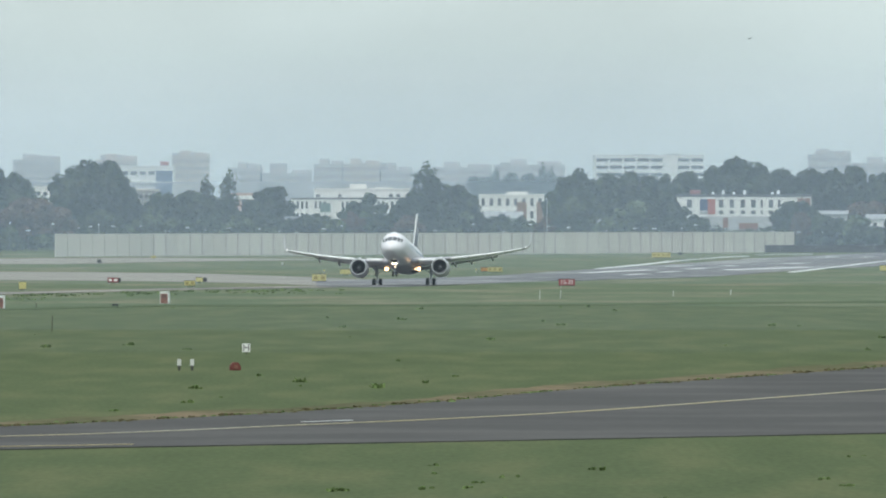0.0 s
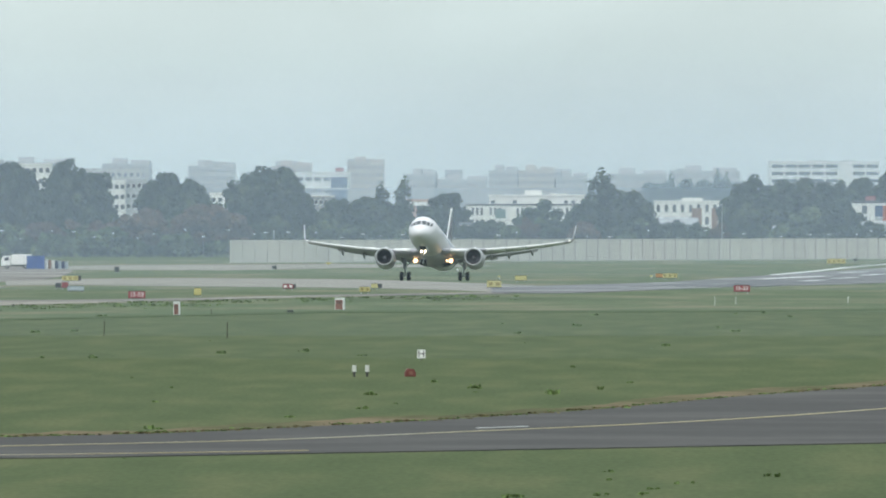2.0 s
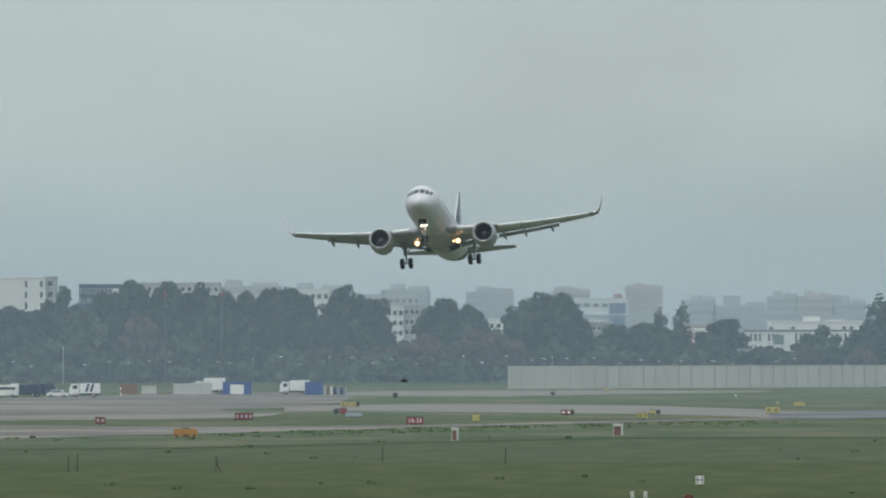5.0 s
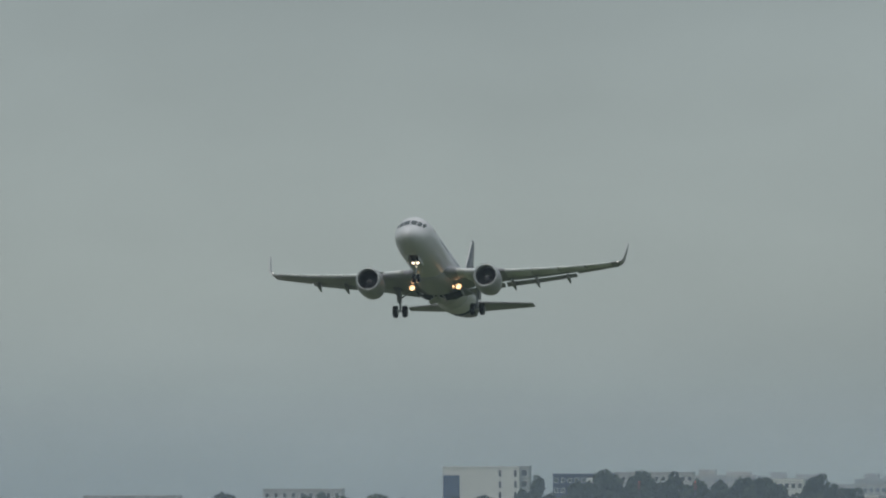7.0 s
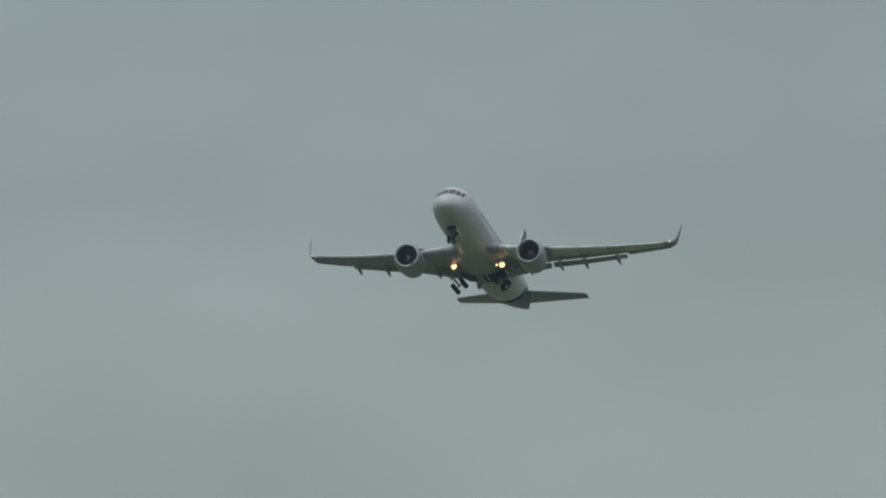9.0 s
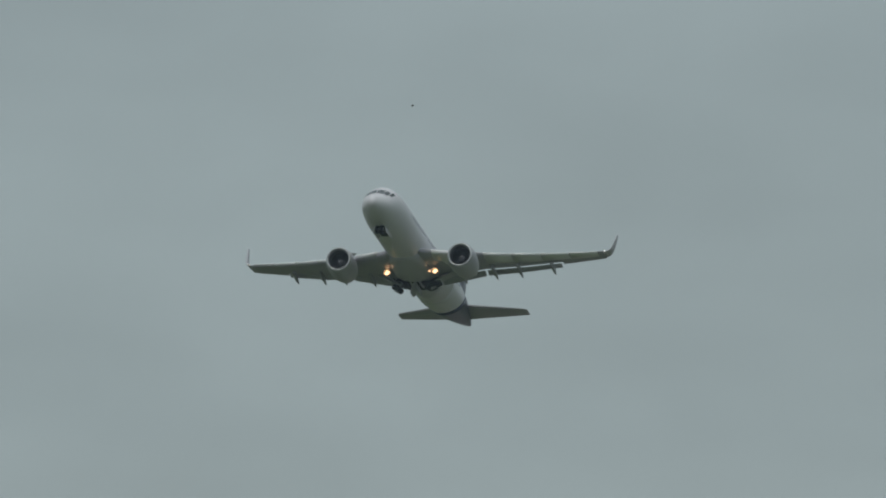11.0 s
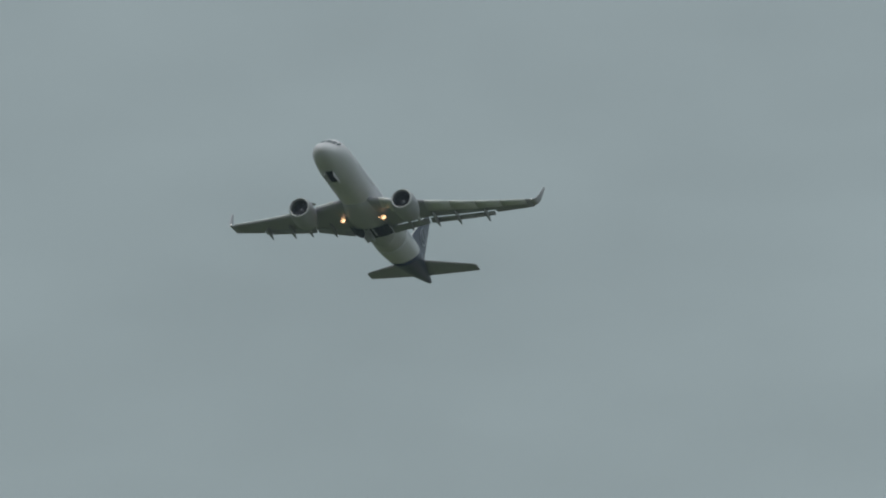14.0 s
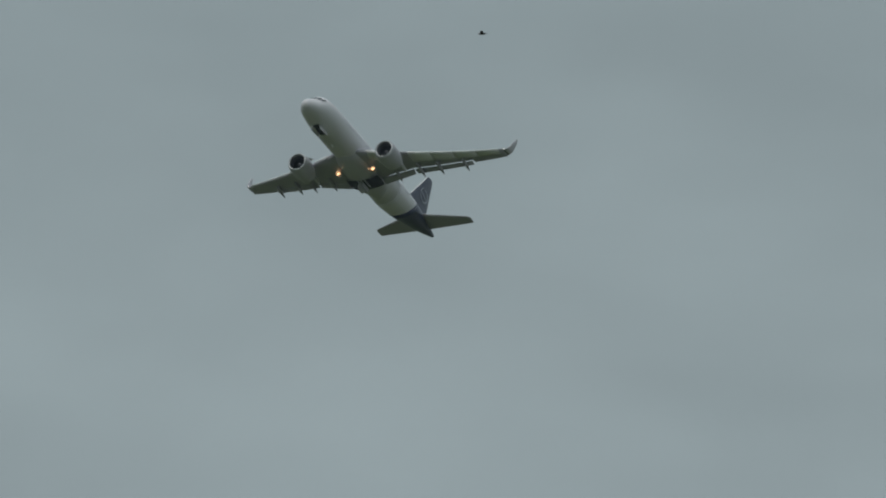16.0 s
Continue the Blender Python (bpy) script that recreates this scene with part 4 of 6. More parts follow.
def truck(b, d, turn, cab_mat, box_mat, label, length=7.0, height=3.2, stripes=False):
    x, y = plan(b, d)
    c = thing("truck", pose(x, y, 0.02, 0, 0, turn), label, "truck", "parked vehicles")
    part("chassis", boxes((-length / 2, length / 2, -0.5, 0.5, 0.5, 0.8)), M["sign_black"], c)
    part("cab", profile([(length / 2 - 1.9, 0.6), (length / 2 - 1.9, 2.7), (length / 2 - 0.4, 2.7), (length / 2, 1.7), (length / 2, 0.6)], 1.15), cab_mat, c)
    part("cargo_box", boxes((-length / 2, length / 2 - 2.1, -1.22, 1.22, 0.85, height), bevel=0.05), box_mat, c)
    for s in (-1, 1):
        part("side_window", boxes((length / 2 - 1.6, length / 2 - 0.7, -0.02, 0.02, 1.7, 2.4)), M["glass"], c).location = (0, s * 1.17, 0)
    if stripes:
        for k in (0, 1):
            for side in (-1, 1):
                quad = [(-0.9, 1.1), (-0.4, 1.1), (0.1, 2.7), (-0.4, 2.7)]
                bm = loft([[(-side * (qx + k * 0.9) - 1.0, side * 1.25, qz) for qx, qz in quad], [(-side * (qx + k * 0.9) - 1.0, side * 1.2, qz) for qx, qz in quad]])
                part("stripe", bm, M["navy"], c, "dark slanted stripe")
    wheels(c, ((-length / 2 + 1.2, -1), (length / 2 - 1.2, -1), (-length / 2 + 1.2, 1), (length / 2 - 1.2, 1)), 1.25)


def container(b, d, length, height, mat, label, door=None, turn=0.0):
    x, y = plan(b, d)
    c = thing("container", pose(x, y, 0.02, 0, 0, turn), label, "container", "containers by the apron")
    bm = bmesh.new()
    n = int(length / 0.5)
    for k in range(n):
        xa = -length / 2 + length * k / n
        box(bm, xa, xa + length / n * 0.55, -1.22, 1.22, 0.12, height - 0.12)
    box(bm, -length / 2, length / 2, -1.17, 1.17, 0.1, height - 0.1)
    part("walls", bm, mat, c)
    fr = boxes((-length / 2 - 0.05, length / 2 + 0.05, -1.26, 1.26, 0, 0.15), (-length / 2 - 0.05, length / 2 + 0.05, -1.26, 1.26, height - 0.15, height))
    part("frame", fr, mat, c)
    if door:
        part("door", boxes((-1.4, 1.4, -1.34, -1.2, 0.1, height * 0.78), bevel=0.02), door, c, "white roller door")


for u0, u1, z in ((-1180, -1040, 24), (-1500, -1330, 22), (-1900, -1700, 25)):
    building("apartment_house", (u0 - 784) / 21.9, (u1 - 784) / 21.9, 3800, z, M["block"], "pale grey apartment house above trees", "apartment house",
             storeys=8, cols=9, win=(1.1, 1.3), first=0.6, depth=12, singly=True)
AP = 2540.0
van(-72.15, AP - 130 + 15, 175, M["white"], "white minibus with dark windows parked on the apron edge")
van(-74.06, AP - 130 + 30, 175, M["white"], "white van parked on the apron edge")
truck(-70.55, AP - 130 + 22, 178, M["white"], M["navy"], "truck with a dark blue box and white cab", 6.0, 2.5)
truck(-69.00, AP - 130 + 26, 0, M["navy"], M["navy"], "dark navy covered truck parked by the apron", 5.0, 2.6)
car(-67.85, AP - 130 + 18, 180, M["white"], "white estate car parked on the apron")
truck(-65.65, AP - 130 + 10, 180, M["white"], M["white"], "white box truck with two dark slanted stripes", 6.0, 2.8, True)
container(-57.35, AP + 30, 5.6, 2.3, M["container"], "pale grey shipping container standing beside the apron")
container(-56.16, AP + 40, 4.2, 2.4, M["container"], "pale grey steel container beside the apron")
truck(-55.53, AP + 55, 180, M["white"], M["white"], "white truck standing behind containers", 6.5, 3.4)
container(-53.29, AP + 25, 6.0, 2.7, M["blue"], "blue shipping container with a white roller door", M["white"])
truck(-48.63, AP + 20, 180, M["white"], M["white"], "white box truck with a square cab window", 6.2, 3.0)
container(-47.08, AP + 14, 3.6, 2.7, M["blue"], "bright blue steel container beside the apron")
container(-62.0, AP + 60, 3.2, 2.1, M["brown"], "faded reddish container half hidden by shrubs")
container(-60.46, AP + 70, 3.0, 1.7, M["container"], "low pale container half hidden by shrubs")
for k in range(7):
    x, y = plan(-46.21 + k * 0.27, AP + 16 + k)
    c = thing("tank", pose(x, y, 0.02), "upright drum standing in a row beside containers", "drum", "drums beside the containers")
    bm = rods(((0, 0, 0), (0, 0, 1.9 - 0.08 * k), 0.36, 0.36, 14))
    part("shell", bm, M[("white", "brown", "white", "navy", "sign_grey", "navy", "sign_grey")[k]], c)
    part("rim", rods(((0, 0, 1.9 - 0.08 * k), (0, 0, 1.96 - 0.08 * k), 0.38, 0.38, 14)), M["steel"], c)
x, y = plan(-62.74, AP)
post = thing("marker_post", pose(x, y, 0), "red and white striped marker post", "post")
for k in range(4):
    part("band", rods(((0, 0, k * 0.55), (0, 0, k * 0.55 + 0.55), 0.16, 0.16, 10)), M["sign_red"] if k % 2 else M["white"], post)


# ---------------------------------------------------------------- airfield signs and small equipment
def lettering(text, size, mat, parent, m, label):
    cu = bpy.data.curves.new("lettering", "FONT")
    cu.body, cu.size, cu.align_x, cu.align_y, cu.extrude = text, size, "CENTER", "CENTER", 0.01
    tmp = new("lettering", cu)
    me = bpy.data.meshes.new_from_object(tmp)
    bpy.data.objects.remove(tmp)
    me.materials.append(mat)
    ob = new("lettering", me)
    ob.parent, ob.matrix_basis = parent, m
    ob["label"] = label
    return ob


def sign(b, d, w, h, mat, label, text="", bars=0, bar_mat=None, lift=0.25, turn=0.0, black=0.0):
    x, y = plan(b, d)
    s = thing("airfield_sign", pose(x, y, 0.05, 0, 0, turn), label, "sign", "airfield guidance signs")
    part("panel", boxes((-w / 2, w / 2, -0.12, 0.12, lift, lift + h), bevel=0.03), mat, s)
    if black:
        part("panel", boxes((w / 2, w / 2 + black, -0.12, 0.12, lift, lift + h), bevel=0.03), M["sign_black"], s, "black end panel")
    part("frame", boxes((-w / 2 - 0.05, w / 2 + 0.05, -0.13, 0.13, lift - 0.06, lift), (-w / 2 - 0.05, w / 2 + 0.05, -0.13, 0.13, lift + h, lift + h + 0.05)), M["sign_black"], s)
    for sx in (-0.35, 0.35):
        part("leg", rods(((sx * w, 0, -0.05), (sx * w, 0, lift), 0.05, 0.05, 8)), M["steel"], s)
    if text:
        lettering(text, h * 0.9, M["white"], s, pose(0, -0.135, lift + h / 2, 90, 0, 0), "white painted letters")
    for k in range(bars):
        xx = -w / 2 + w * (k + 0.5) / bars
        part("lettering", boxes((xx - w * 0.28 / bars, xx + w * 0.28 / bars, -0.14, -0.11, lift + h * 0.25, lift + h * 0.75)), bar_mat or M["sign_mark"], s, "unreadable painted mark")
    return s


R, Y = "red airfield sign with white lettering on short legs", "yellow airfield sign with dark marks on short legs"
sign(10.00, 1705, 2.25, 0.85, M["sign_red"], R, "15-33")
sign(-38.90, 1562, 2.15, 0.85, M["sign_red"], R, "15-33")
sign(-26.67, 1780, 1.55, 0.62, M["sign_red"], "small red airfield sign with a dark end panel", bars=2, bar_mat=M["white"], black=0.35)
sign(-52.74, 1655, 2.4, 0.85, M["sign_red"], "red airfield sign with faint white marks", bars=4, bar_mat=M["crest"])
sign(-64.38, 1573, 1.25, 0.75, M["sign_red"], "small red airfield sign with pale marks", bars=2, bar_mat=M["crest"])
sign(-44.70, 1801, 1.0, 0.75, M["sign_red"], "small red airfield sign beside a black panel")
sign(-45.25, 1809, 0.8, 0.6, M["sign_black"], "small black airfield sign panel")
sign(-43.84, 1725, 2.3, 0.6, M["sign_grey"], "pale blue-grey back of an airfield sign")
sign(-44.29, 2012, 2.6, 0.75, M["sign_yellow"], Y, bars=3, black=0.5)
sign(-20.46, 1699, 1.45, 0.65, M["sign_yellow"], Y, bars=2)
sign(-19.68, 1794, 1.0, 0.6, M["sign_yellow"], Y, black=0.6)
sign(-33.97, 1642, 0.95, 0.9, M["sign_yellow"], "small square yellow airfield sign", lift=0.15)
sign(-10.00, 1816, 2.1, 0.95, M["sign_yellow"], Y, bars=2)
sign(-7.85, 2022, 1.9, 0.75, M["sign_yellow"], Y)
sign(4.20, 2107, 2.5, 0.75, M["sign_yellow"], Y, bars=3)
sign(3.38, 2127, 1.4, 0.6, M["orange"], "small orange-red airfield sign")
sign(17.63, 2792, 4.2, 1.05, M["sign_yellow"], Y, bars=4)
sign(35.71, 2138, 1.8, 0.9, M["sign_yellow"], Y)
sign(-27.76, 2496, 0.9, 0.55, M["sign_black"], "small black airfield sign panel")
sign(19.18, 2978, 1.0, 0.5, M["sign_black"], "small black airfield sign panel")
sign(-23.38, 2741, 1.0, 0.5, M["sign_yellow"], "small distant yellow sign")
sign(-40.50, 2351, 0.9, 0.9, M["sign_black"], "small black airfield sign panel")
for u, y in ((-9.59, 483), (2.69, 482), (-12.97, 470)):
    x, yy = plan(u, 10.2 * 21900 / (y - 378))
    c = thing("edge_light", pose(x, yy, 0.05), "small pale runway edge light", "light", "runway edge lights")
    part("base", rods(((0, 0, 0), (0, 0, 0.25), 0.12, 0.12, 10)), M["steel"], c)
    part("cap", rods(((0, 0, 0.25), (0, 0, 0.5), 0.22, 0.14, 10)), M["sign_yellow"] if y > 480 else M["white"], c)


def cabinet(b, d, w, h, label):
    x, y = plan(b, d)
    c = thing("equipment_cabinet", pose(x, y, 0, 0, 0, -10), label, "cabinet", "cabinets in the grass")
    part("body", boxes((-w / 2, w / 2, -w / 2, w / 2, 0, h), bevel=0.02), M["white"], c)
    part("door", boxes((-w / 2 + 0.06, w / 2 - 0.06, -w / 2 - 0.03, -w / 2, 0.08, h - 0.18), bevel=0.01), M["rust_panel"], c, "brick-red door panel")
    part("roof", boxes((-w / 2 - 0.05, w / 2 + 0.05, -w / 2 - 0.05, w / 2 + 0.05, h, h + 0.07), bevel=0.02), M["white"], c)
    part("plinth", boxes((-w / 2 - 0.06, w / 2 + 0.06, -w / 2 - 0.06, w / 2 + 0.06, -0.1, 0.06)), M["concrete"], c)
    for k in range(3):
        part("vent_slot", boxes((-w * 0.3, w * 0.3, -w / 2 - 0.045, -w / 2 - 0.03, h * 0.55 + k * 0.1, h * 0.55 + k * 0.1 + 0.04)), M["sign_black"], c)


cabinet(-22.47, 1396, 0.95, 1.32, "white equipment cabinet with a brick-red door in grass")
cabinet(-35.66, 1322, 0.62, 1.36, "narrow white equipment cabinet with a reddish door")

x, y = plan(-15.89, 894)
s = thing("marker_sign", pose(x, y, 0), "white board with a dark letter on a short post", "sign")
part("board", boxes((-0.29, 0.29, -0.03, 0.03, 0.18, 0.80), bevel=0.02), M["white"], s)
part("post", rods(((0, 0.04, -0.1), (0, 0.04, 0.6), 0.035, 0.035, 8)), M["sign_black"], s)
lettering("H", 0.72, M["sign_black"], s, pose(0, -0.035, 0.48, 90, 0, 0), "dark painted letter")
for u in (-21.32, -20.27):
    x, y = plan(u, 804)
    s = thing("marker_post", pose(x, y, 0), "white marker plate on a dark stake", "marker", "paired markers in the grass")
    part("plate", boxes((-0.13, 0.13, -0.03, 0.03, 0.30, 0.74), bevel=0.015), M["container"], s)
    part("stake", boxes((-0.08, 0.08, -0.05, -0.0, -0.1, 0.32)), M["sign_black"], s)
x, y = plan(-16.80, 804)
s = thing("junction_box", pose(x, y, 0, 0, 0, 12), "dark red metal junction box with domed top", "box")
part("body", profile([(-0.29, 0), (-0.29, 0.38), (-0.18, 0.52), (0.18, 0.52), (0.29, 0.38), (0.29, 0)], 0.25, 0.03), M["dark_red"], s)
part("hatch", boxes((-0.13, 0.13, -0.29, -0.26, 0.12, 0.36), bevel=0.01), M["rust_panel"], s, "paler hatch")
for sx in (-1, 1):
    part("foot", boxes((sx * 0.3 - 0.05, sx * 0.3 + 0.05, -0.2, 0.2, -0.05, 0.3)), M["dark_red"], s)

x, y = plan(-57.49, 1370)
s = thing("orange_tank", pose(x, y, 0, 0, 0, 4), "orange mobile tank with dark openings by the taxiway", "tank")
part("body", profile([(-1.32, 0.12), (-1.32, 0.85), (-1.15, 1.0), (1.15, 1.0), (1.32, 0.85), (1.32, 0.12)], 0.7, 0.05), M["orange"], s)
part("lid", boxes((-0.45, 0.45, -0.3, 0.3, 1.0, 1.1), bevel=0.03), M["sign_black"], s, "dark lid")
for xx in (-1.0, -0.1, 0.2, 0.95):
    part("opening", boxes((xx - 0.12, xx + 0.12, -0.73, -0.68, 0.15, 0.36)), M["sign_black"], s)
    part("skid", boxes((xx - 0.1, xx + 0.1, -0.6, 0.6, -0.02, 0.14)), M["sign_black"], s)

for u, yb, h, white in ((7.81, 530, 0.95, 1), (9.50, 528, 0.85, 1), (18.58, 526, 0.7, 1), (23.24, 523, 0.6, 1), (-66.99, 601, 1.15, 0), (-66.26, 601, 1.3, 0), (-55.02, 602, 1.2, 0),
                        (-41.55, 584, 1.2, 0), (-31.60, 588, 1.3, 0), (-32.88, 546, 0.55, 0)):
    x, y = plan(u, 10.2 * 21900 / (yb - 378))
    s = thing("stake", pose(x, y, 0, 0, 2, 0), "thin pale marker stake in the grass" if white else "thin dark wooden stake in the grass", "stake", "stakes in the grass")
    part("shaft", rods(((0, 0, -0.1), (0, 0, h), 0.04, 0.03, 7)), M["container"] if white else M["bark"], s)
    part("cap", rods(((0, 0, h), (0, 0, h + 0.06), 0.06, 0.04, 7)), M["white"] if white else M["bark"], s)
    if u == -55.02:
        part("brace", rods(((0.02, 0, h * 0.7), (0.42, 0, -0.05), 0.035, 0.035, 6)), M["bark"], s)
for u, yb in ((-26.48, 545), (-69.86, 545)):
    x, y = plan(u, 10.2 * 21900 / (yb - 378))
    s = thing("ground_light", pose(x, y, 0), "low dark airfield light fitting in the grass", "light", "dark fittings in the grass")
    part("head", boxes((-0.34, 0.34, -0.15, 0.15, 0.22, 0.42), bevel=0.04), M["sign_black"], s)
    for sx in (-0.22, 0.22):
        part("leg", rods(((sx, 0, -0.05), (sx, 0, 0.25), 0.04, 0.04, 6)), M["sign_black"], s)


# ---------------------------------------------------------------- weeds and tall grass
def tufts(name, spots, mat, label, seed):
    rng = np.random.default_rng(seed)
    verts, faces = [], []
    for x, y, h, w in spots:
        for k in range(9):
            a = rng.uniform(0, 6.28)
            px, py = x + rng.normal() * w * 0.35, y + rng.normal() * w * 0.35
            lean = rng.normal(size=2) * h * 0.35
            hh = h * rng.uniform(0.5, 1.1)
            bw = 0.06 + 0.12 * w * rng.random()
            n = len(verts)
            dx, dy = math.cos(a) * bw, math.sin(a) * bw
            verts += [(px - dx, py - dy, -0.02), (px + dx, py + dy, -0.02), (px + lean[0] * .5 + dx, py + lean[1] * .5 + dy, hh * .65), (px + lean[0], py + lean[1], hh),
                      (px + lean[0] * .5 - dx, py + lean[1] * .5 - dy, hh * .6)]
            faces.append((n, n + 1, n + 2, n + 3, n + 4))
    me = bpy.data.meshes.new(name)
    me.from_pydata(verts, [], faces)
    me.materials.append(mat)
    return tagged(new(name, me), label, "grass", kind="stuff")


wr = random.Random(9)
spots = []
while len(spots) < 200:
    d = 1 / wr.uniform(1 / 1350, 1 / 440)
    x = wr.uniform(-0.082, 0.038) * d
    if d < 530 or d > 590 + 6.2 * max(0.0, x + 22):
        size = wr.uniform(0.5, 1.0) * (0.5 if d < 530 else 1.0)
        spots += [(x + wr.gauss(0, 0.22), d + wr.gauss(0, 0.9), size * wr.uniform(0.10, 0.34), size * wr.uniform(0.2, 0.5)) for _ in range(wr.randint(1, 4))]
tufts("weeds", spots, M["weed"], "scattered dark green weeds in the mown grass", 3)
spots = []
for k in range(300):
    i = wr.randrange(len(near_top) - 1)
    t = wr.random()
    p = [near_top[i][c] * (1 - t) + near_top[i + 1][c] * t for c in (0, 1)]
    spots.append((p[0], p[1] + abs(wr.gauss(0.4, 2.2)), wr.uniform(0.04, 0.15), wr.uniform(0.6, 1.5)))
tufts("edge_weeds", spots[:130], M["weed"], "clumps of weeds along the taxiway edge", 4)
tufts("dry_grass", spots[130:], M["dry"], "dry brownish grass along the taxiway edge", 5)
spots = []
for k in range(170):
    u = wr.uniform(-420, 560) if k % 4 else wr.uniform(-900, 620)
    edge_at = float(np.interp(u, (-900, -530, -300, -60, 300, 620), (167, 160, 153, 147, 137.5, 134)))
    d = 10.2 * 21900 / (edge_at + abs(wr.gauss(2, 3.5)))
    spots.append(((u - 784) / 21900 * d, d, wr.uniform(0.1, 0.32), wr.uniform(0.6, 1.8)))
tufts("bank_weeds", spots, M["weed"], "band of taller weeds beside the taxiway", 6)


# ---------------------------------------------------------------- airliner
# local frame: x forward, y to port, z up; stations count metres aft of the nose, the origin lies at station 17 on the body's axis
AIRLINER_ROWS = [
    (0.0, -5.54, 1749.15, 4.27, 0.53, 5.76, -95.93),
    (0.5, -10.03, 1709.44, 4.47, 0.44, 6.82, -95.64),
    (1.0, -14.56, 1670.10, 4.87, -0.50, 7.38, -95.86),
    (1.5, -19.07, 1631.15, 5.63, -0.68, 7.99, -95.63),
    (2.0, -23.58, 1592.57, 6.72, -0.11, 8.47, -95.83),
    (2.5, -28.04, 1554.38, 8.32, 0.23, 9.11, -95.67),
    (3.0, -32.66, 1516.55, 10.34, -0.04, 9.89, -95.54),
    (3.5, -37.20, 1479.09, 12.92, -0.84, 10.49, -95.16),
    (4.0, -41.81, 1441.99, 15.96, -0.38, 11.03, -95.27),
    (4.5, -46.13, 1405.27, 19.48, 1.35, 10.99, -95.69),
    (5.0, -50.62, 1368.89, 23.32, 3.90, 11.16, -96.12),
    (5.2, -52.60, 1354.43, 24.86, 4.61, 11.40, -96.31),
    (7.3, -94.94, 1180.05, 38.10, 1.48, 13.72, -96.24),
    (7.5, -97.59, 1174.45, 40.03, 1.54, 13.98, -96.15),
    (8.0, -107.79, 1161.90, 46.87, 1.40, 14.05, -96.31),
    (8.5, -118.31, 1154.71, 54.39, 1.80, 14.53, -96.18),
    (8.7, -121.83, 1143.80, 57.20, 1.90, 14.87, -96.07),
    (10.8, -164.88, 1130.20, 94.08, 1.03, 16.22, -95.92),
    (11.0, -168.64, 1128.37, 97.99, 1.06, 16.12, -95.95),
    (11.5, -176.92, 1129.81, 108.24, 0.92, 15.78, -95.77),
    (12.0, -188.54, 1138.87, 119.32, 0.65, 15.84, -95.93),
    (12.5, -211.58, 1175.93, 134.72, 0.20, 15.88, -95.92),
    (13.0, -240.84, 1216.35, 152.57, 0.76, 16.40, -95.88),
    (13.5, -274.61, 1248.99, 172.88, 1.96, 16.85, -95.76),
    (14.0, -312.25, 1276.05, 194.82, 2.36, 17.65, -95.56),
    (14.5, -354.15, 1303.48, 220.51, 2.68, 17.63, -95.27),
    (15.0, -398.36, 1315.29, 247.58, 3.09, 17.22, -95.09),
    (15.5, -450.28, 1326.49, 278.68, 3.07, 17.19, -94.87),
    (16.0, -522.12, 1367.29, 321.29, 3.04, 17.31, -94.47),
]
airliner = thing("airliner", Matrix.Identity(4), "white twin-engine airliner with a dark blue tail taking off", "airliner")


def st(s, y, z):
    return (17.0 - s, y, z)


# crown line of the nose: stations and heights, with the steep windscreen between 1.4 and 2.4
NOSE_S = (0.0, 0.05, 0.12, 0.3, 0.6, 1.0, 1.45, 1.9, 2.4, 2.8, 3.3, 3.8, 4.4, 5.2, 6.5)
NOSE_TOP = (-0.62, -0.42, -0.30, -0.10, 0.13, 0.34, 0.52, 0.90, 1.31, 1.58, 1.82, 1.95, 2.02, 2.06, 2.07)


def body_ring(s, n=40):
    """The fuselage's section at station s."""
    if s < 6.5:
        q = max(0.0, min(1.0, s / 6.5))
        r = 1.0 - (1.0 - q) ** 2.25
        half_w = 1.975 * r ** 0.54
        top = float(np.interp(s, NOSE_S, NOSE_TOP))
        low = -0.62 - 1.45 * r ** 0.43
    elif s < 24.0:
        half_w, top, low = 1.975, 2.07, -2.07
    else:
        q = (s - 24.0) / 13.57
        half_w = 1.975 * (1 - q ** 1.75) + 0.16 * q ** 1.75
        top = 2.07 - 0.87 * q ** 2.0
        low = -2.07 + 2.85 * (0.25 * q + 0.75 * q ** 1.6)
    mid, hh = (top + low) / 2, (top - low) / 2
    return [st(s, half_w * math.cos(2 * math.pi * k / n), mid + hh * math.sin(2 * math.pi * k / n)) for k in range(n)]


def body_skin(stations):
    return loft([body_ring(s) for s in stations])


nose_st = [0.02, 0.12, 0.3, 0.55, 0.9, 1.3, 1.45, 1.7, 2.0, 2.2, 2.4, 2.6, 2.8, 3.05, 3.3, 3.8, 4.3, 5.2, 6.2, 6.8]
part("forward_fuselage", body_skin(nose_st + [8, 12, 16, 20, 23.5]), M["skin"], airliner, "white fuselage", smooth=True)
part("rear_fuselage", body_skin([23.5, 24, 25, 26, 27, 28, 29, 30.2]), M["skin"], airliner, "white rear fuselage", smooth=True)


def slanted_tail():
    """Dark blue tail cone, its front edge raked."""
    n = 40
    out = []
    for f in (0.0, 0.12, 0.28, 0.45, 0.62, 0.78, 0.9, 1.0):
        ring = []
        for k in range(n):
            a = 2 * math.pi * k / n
            front = 28.7 + 1.6 * math.sin(a)
            s = front + (37.4 - front) * f
            p = Vector(body_ring(s)[k])
            c = Vector((p.x, 0, sum(q[2] for q in body_ring(s)) / n))
            ring.append((c + (p - c) * 1.006 + (p - c).normalized() * 0.006)[:])
        out.append(ring)
    return loft(out)


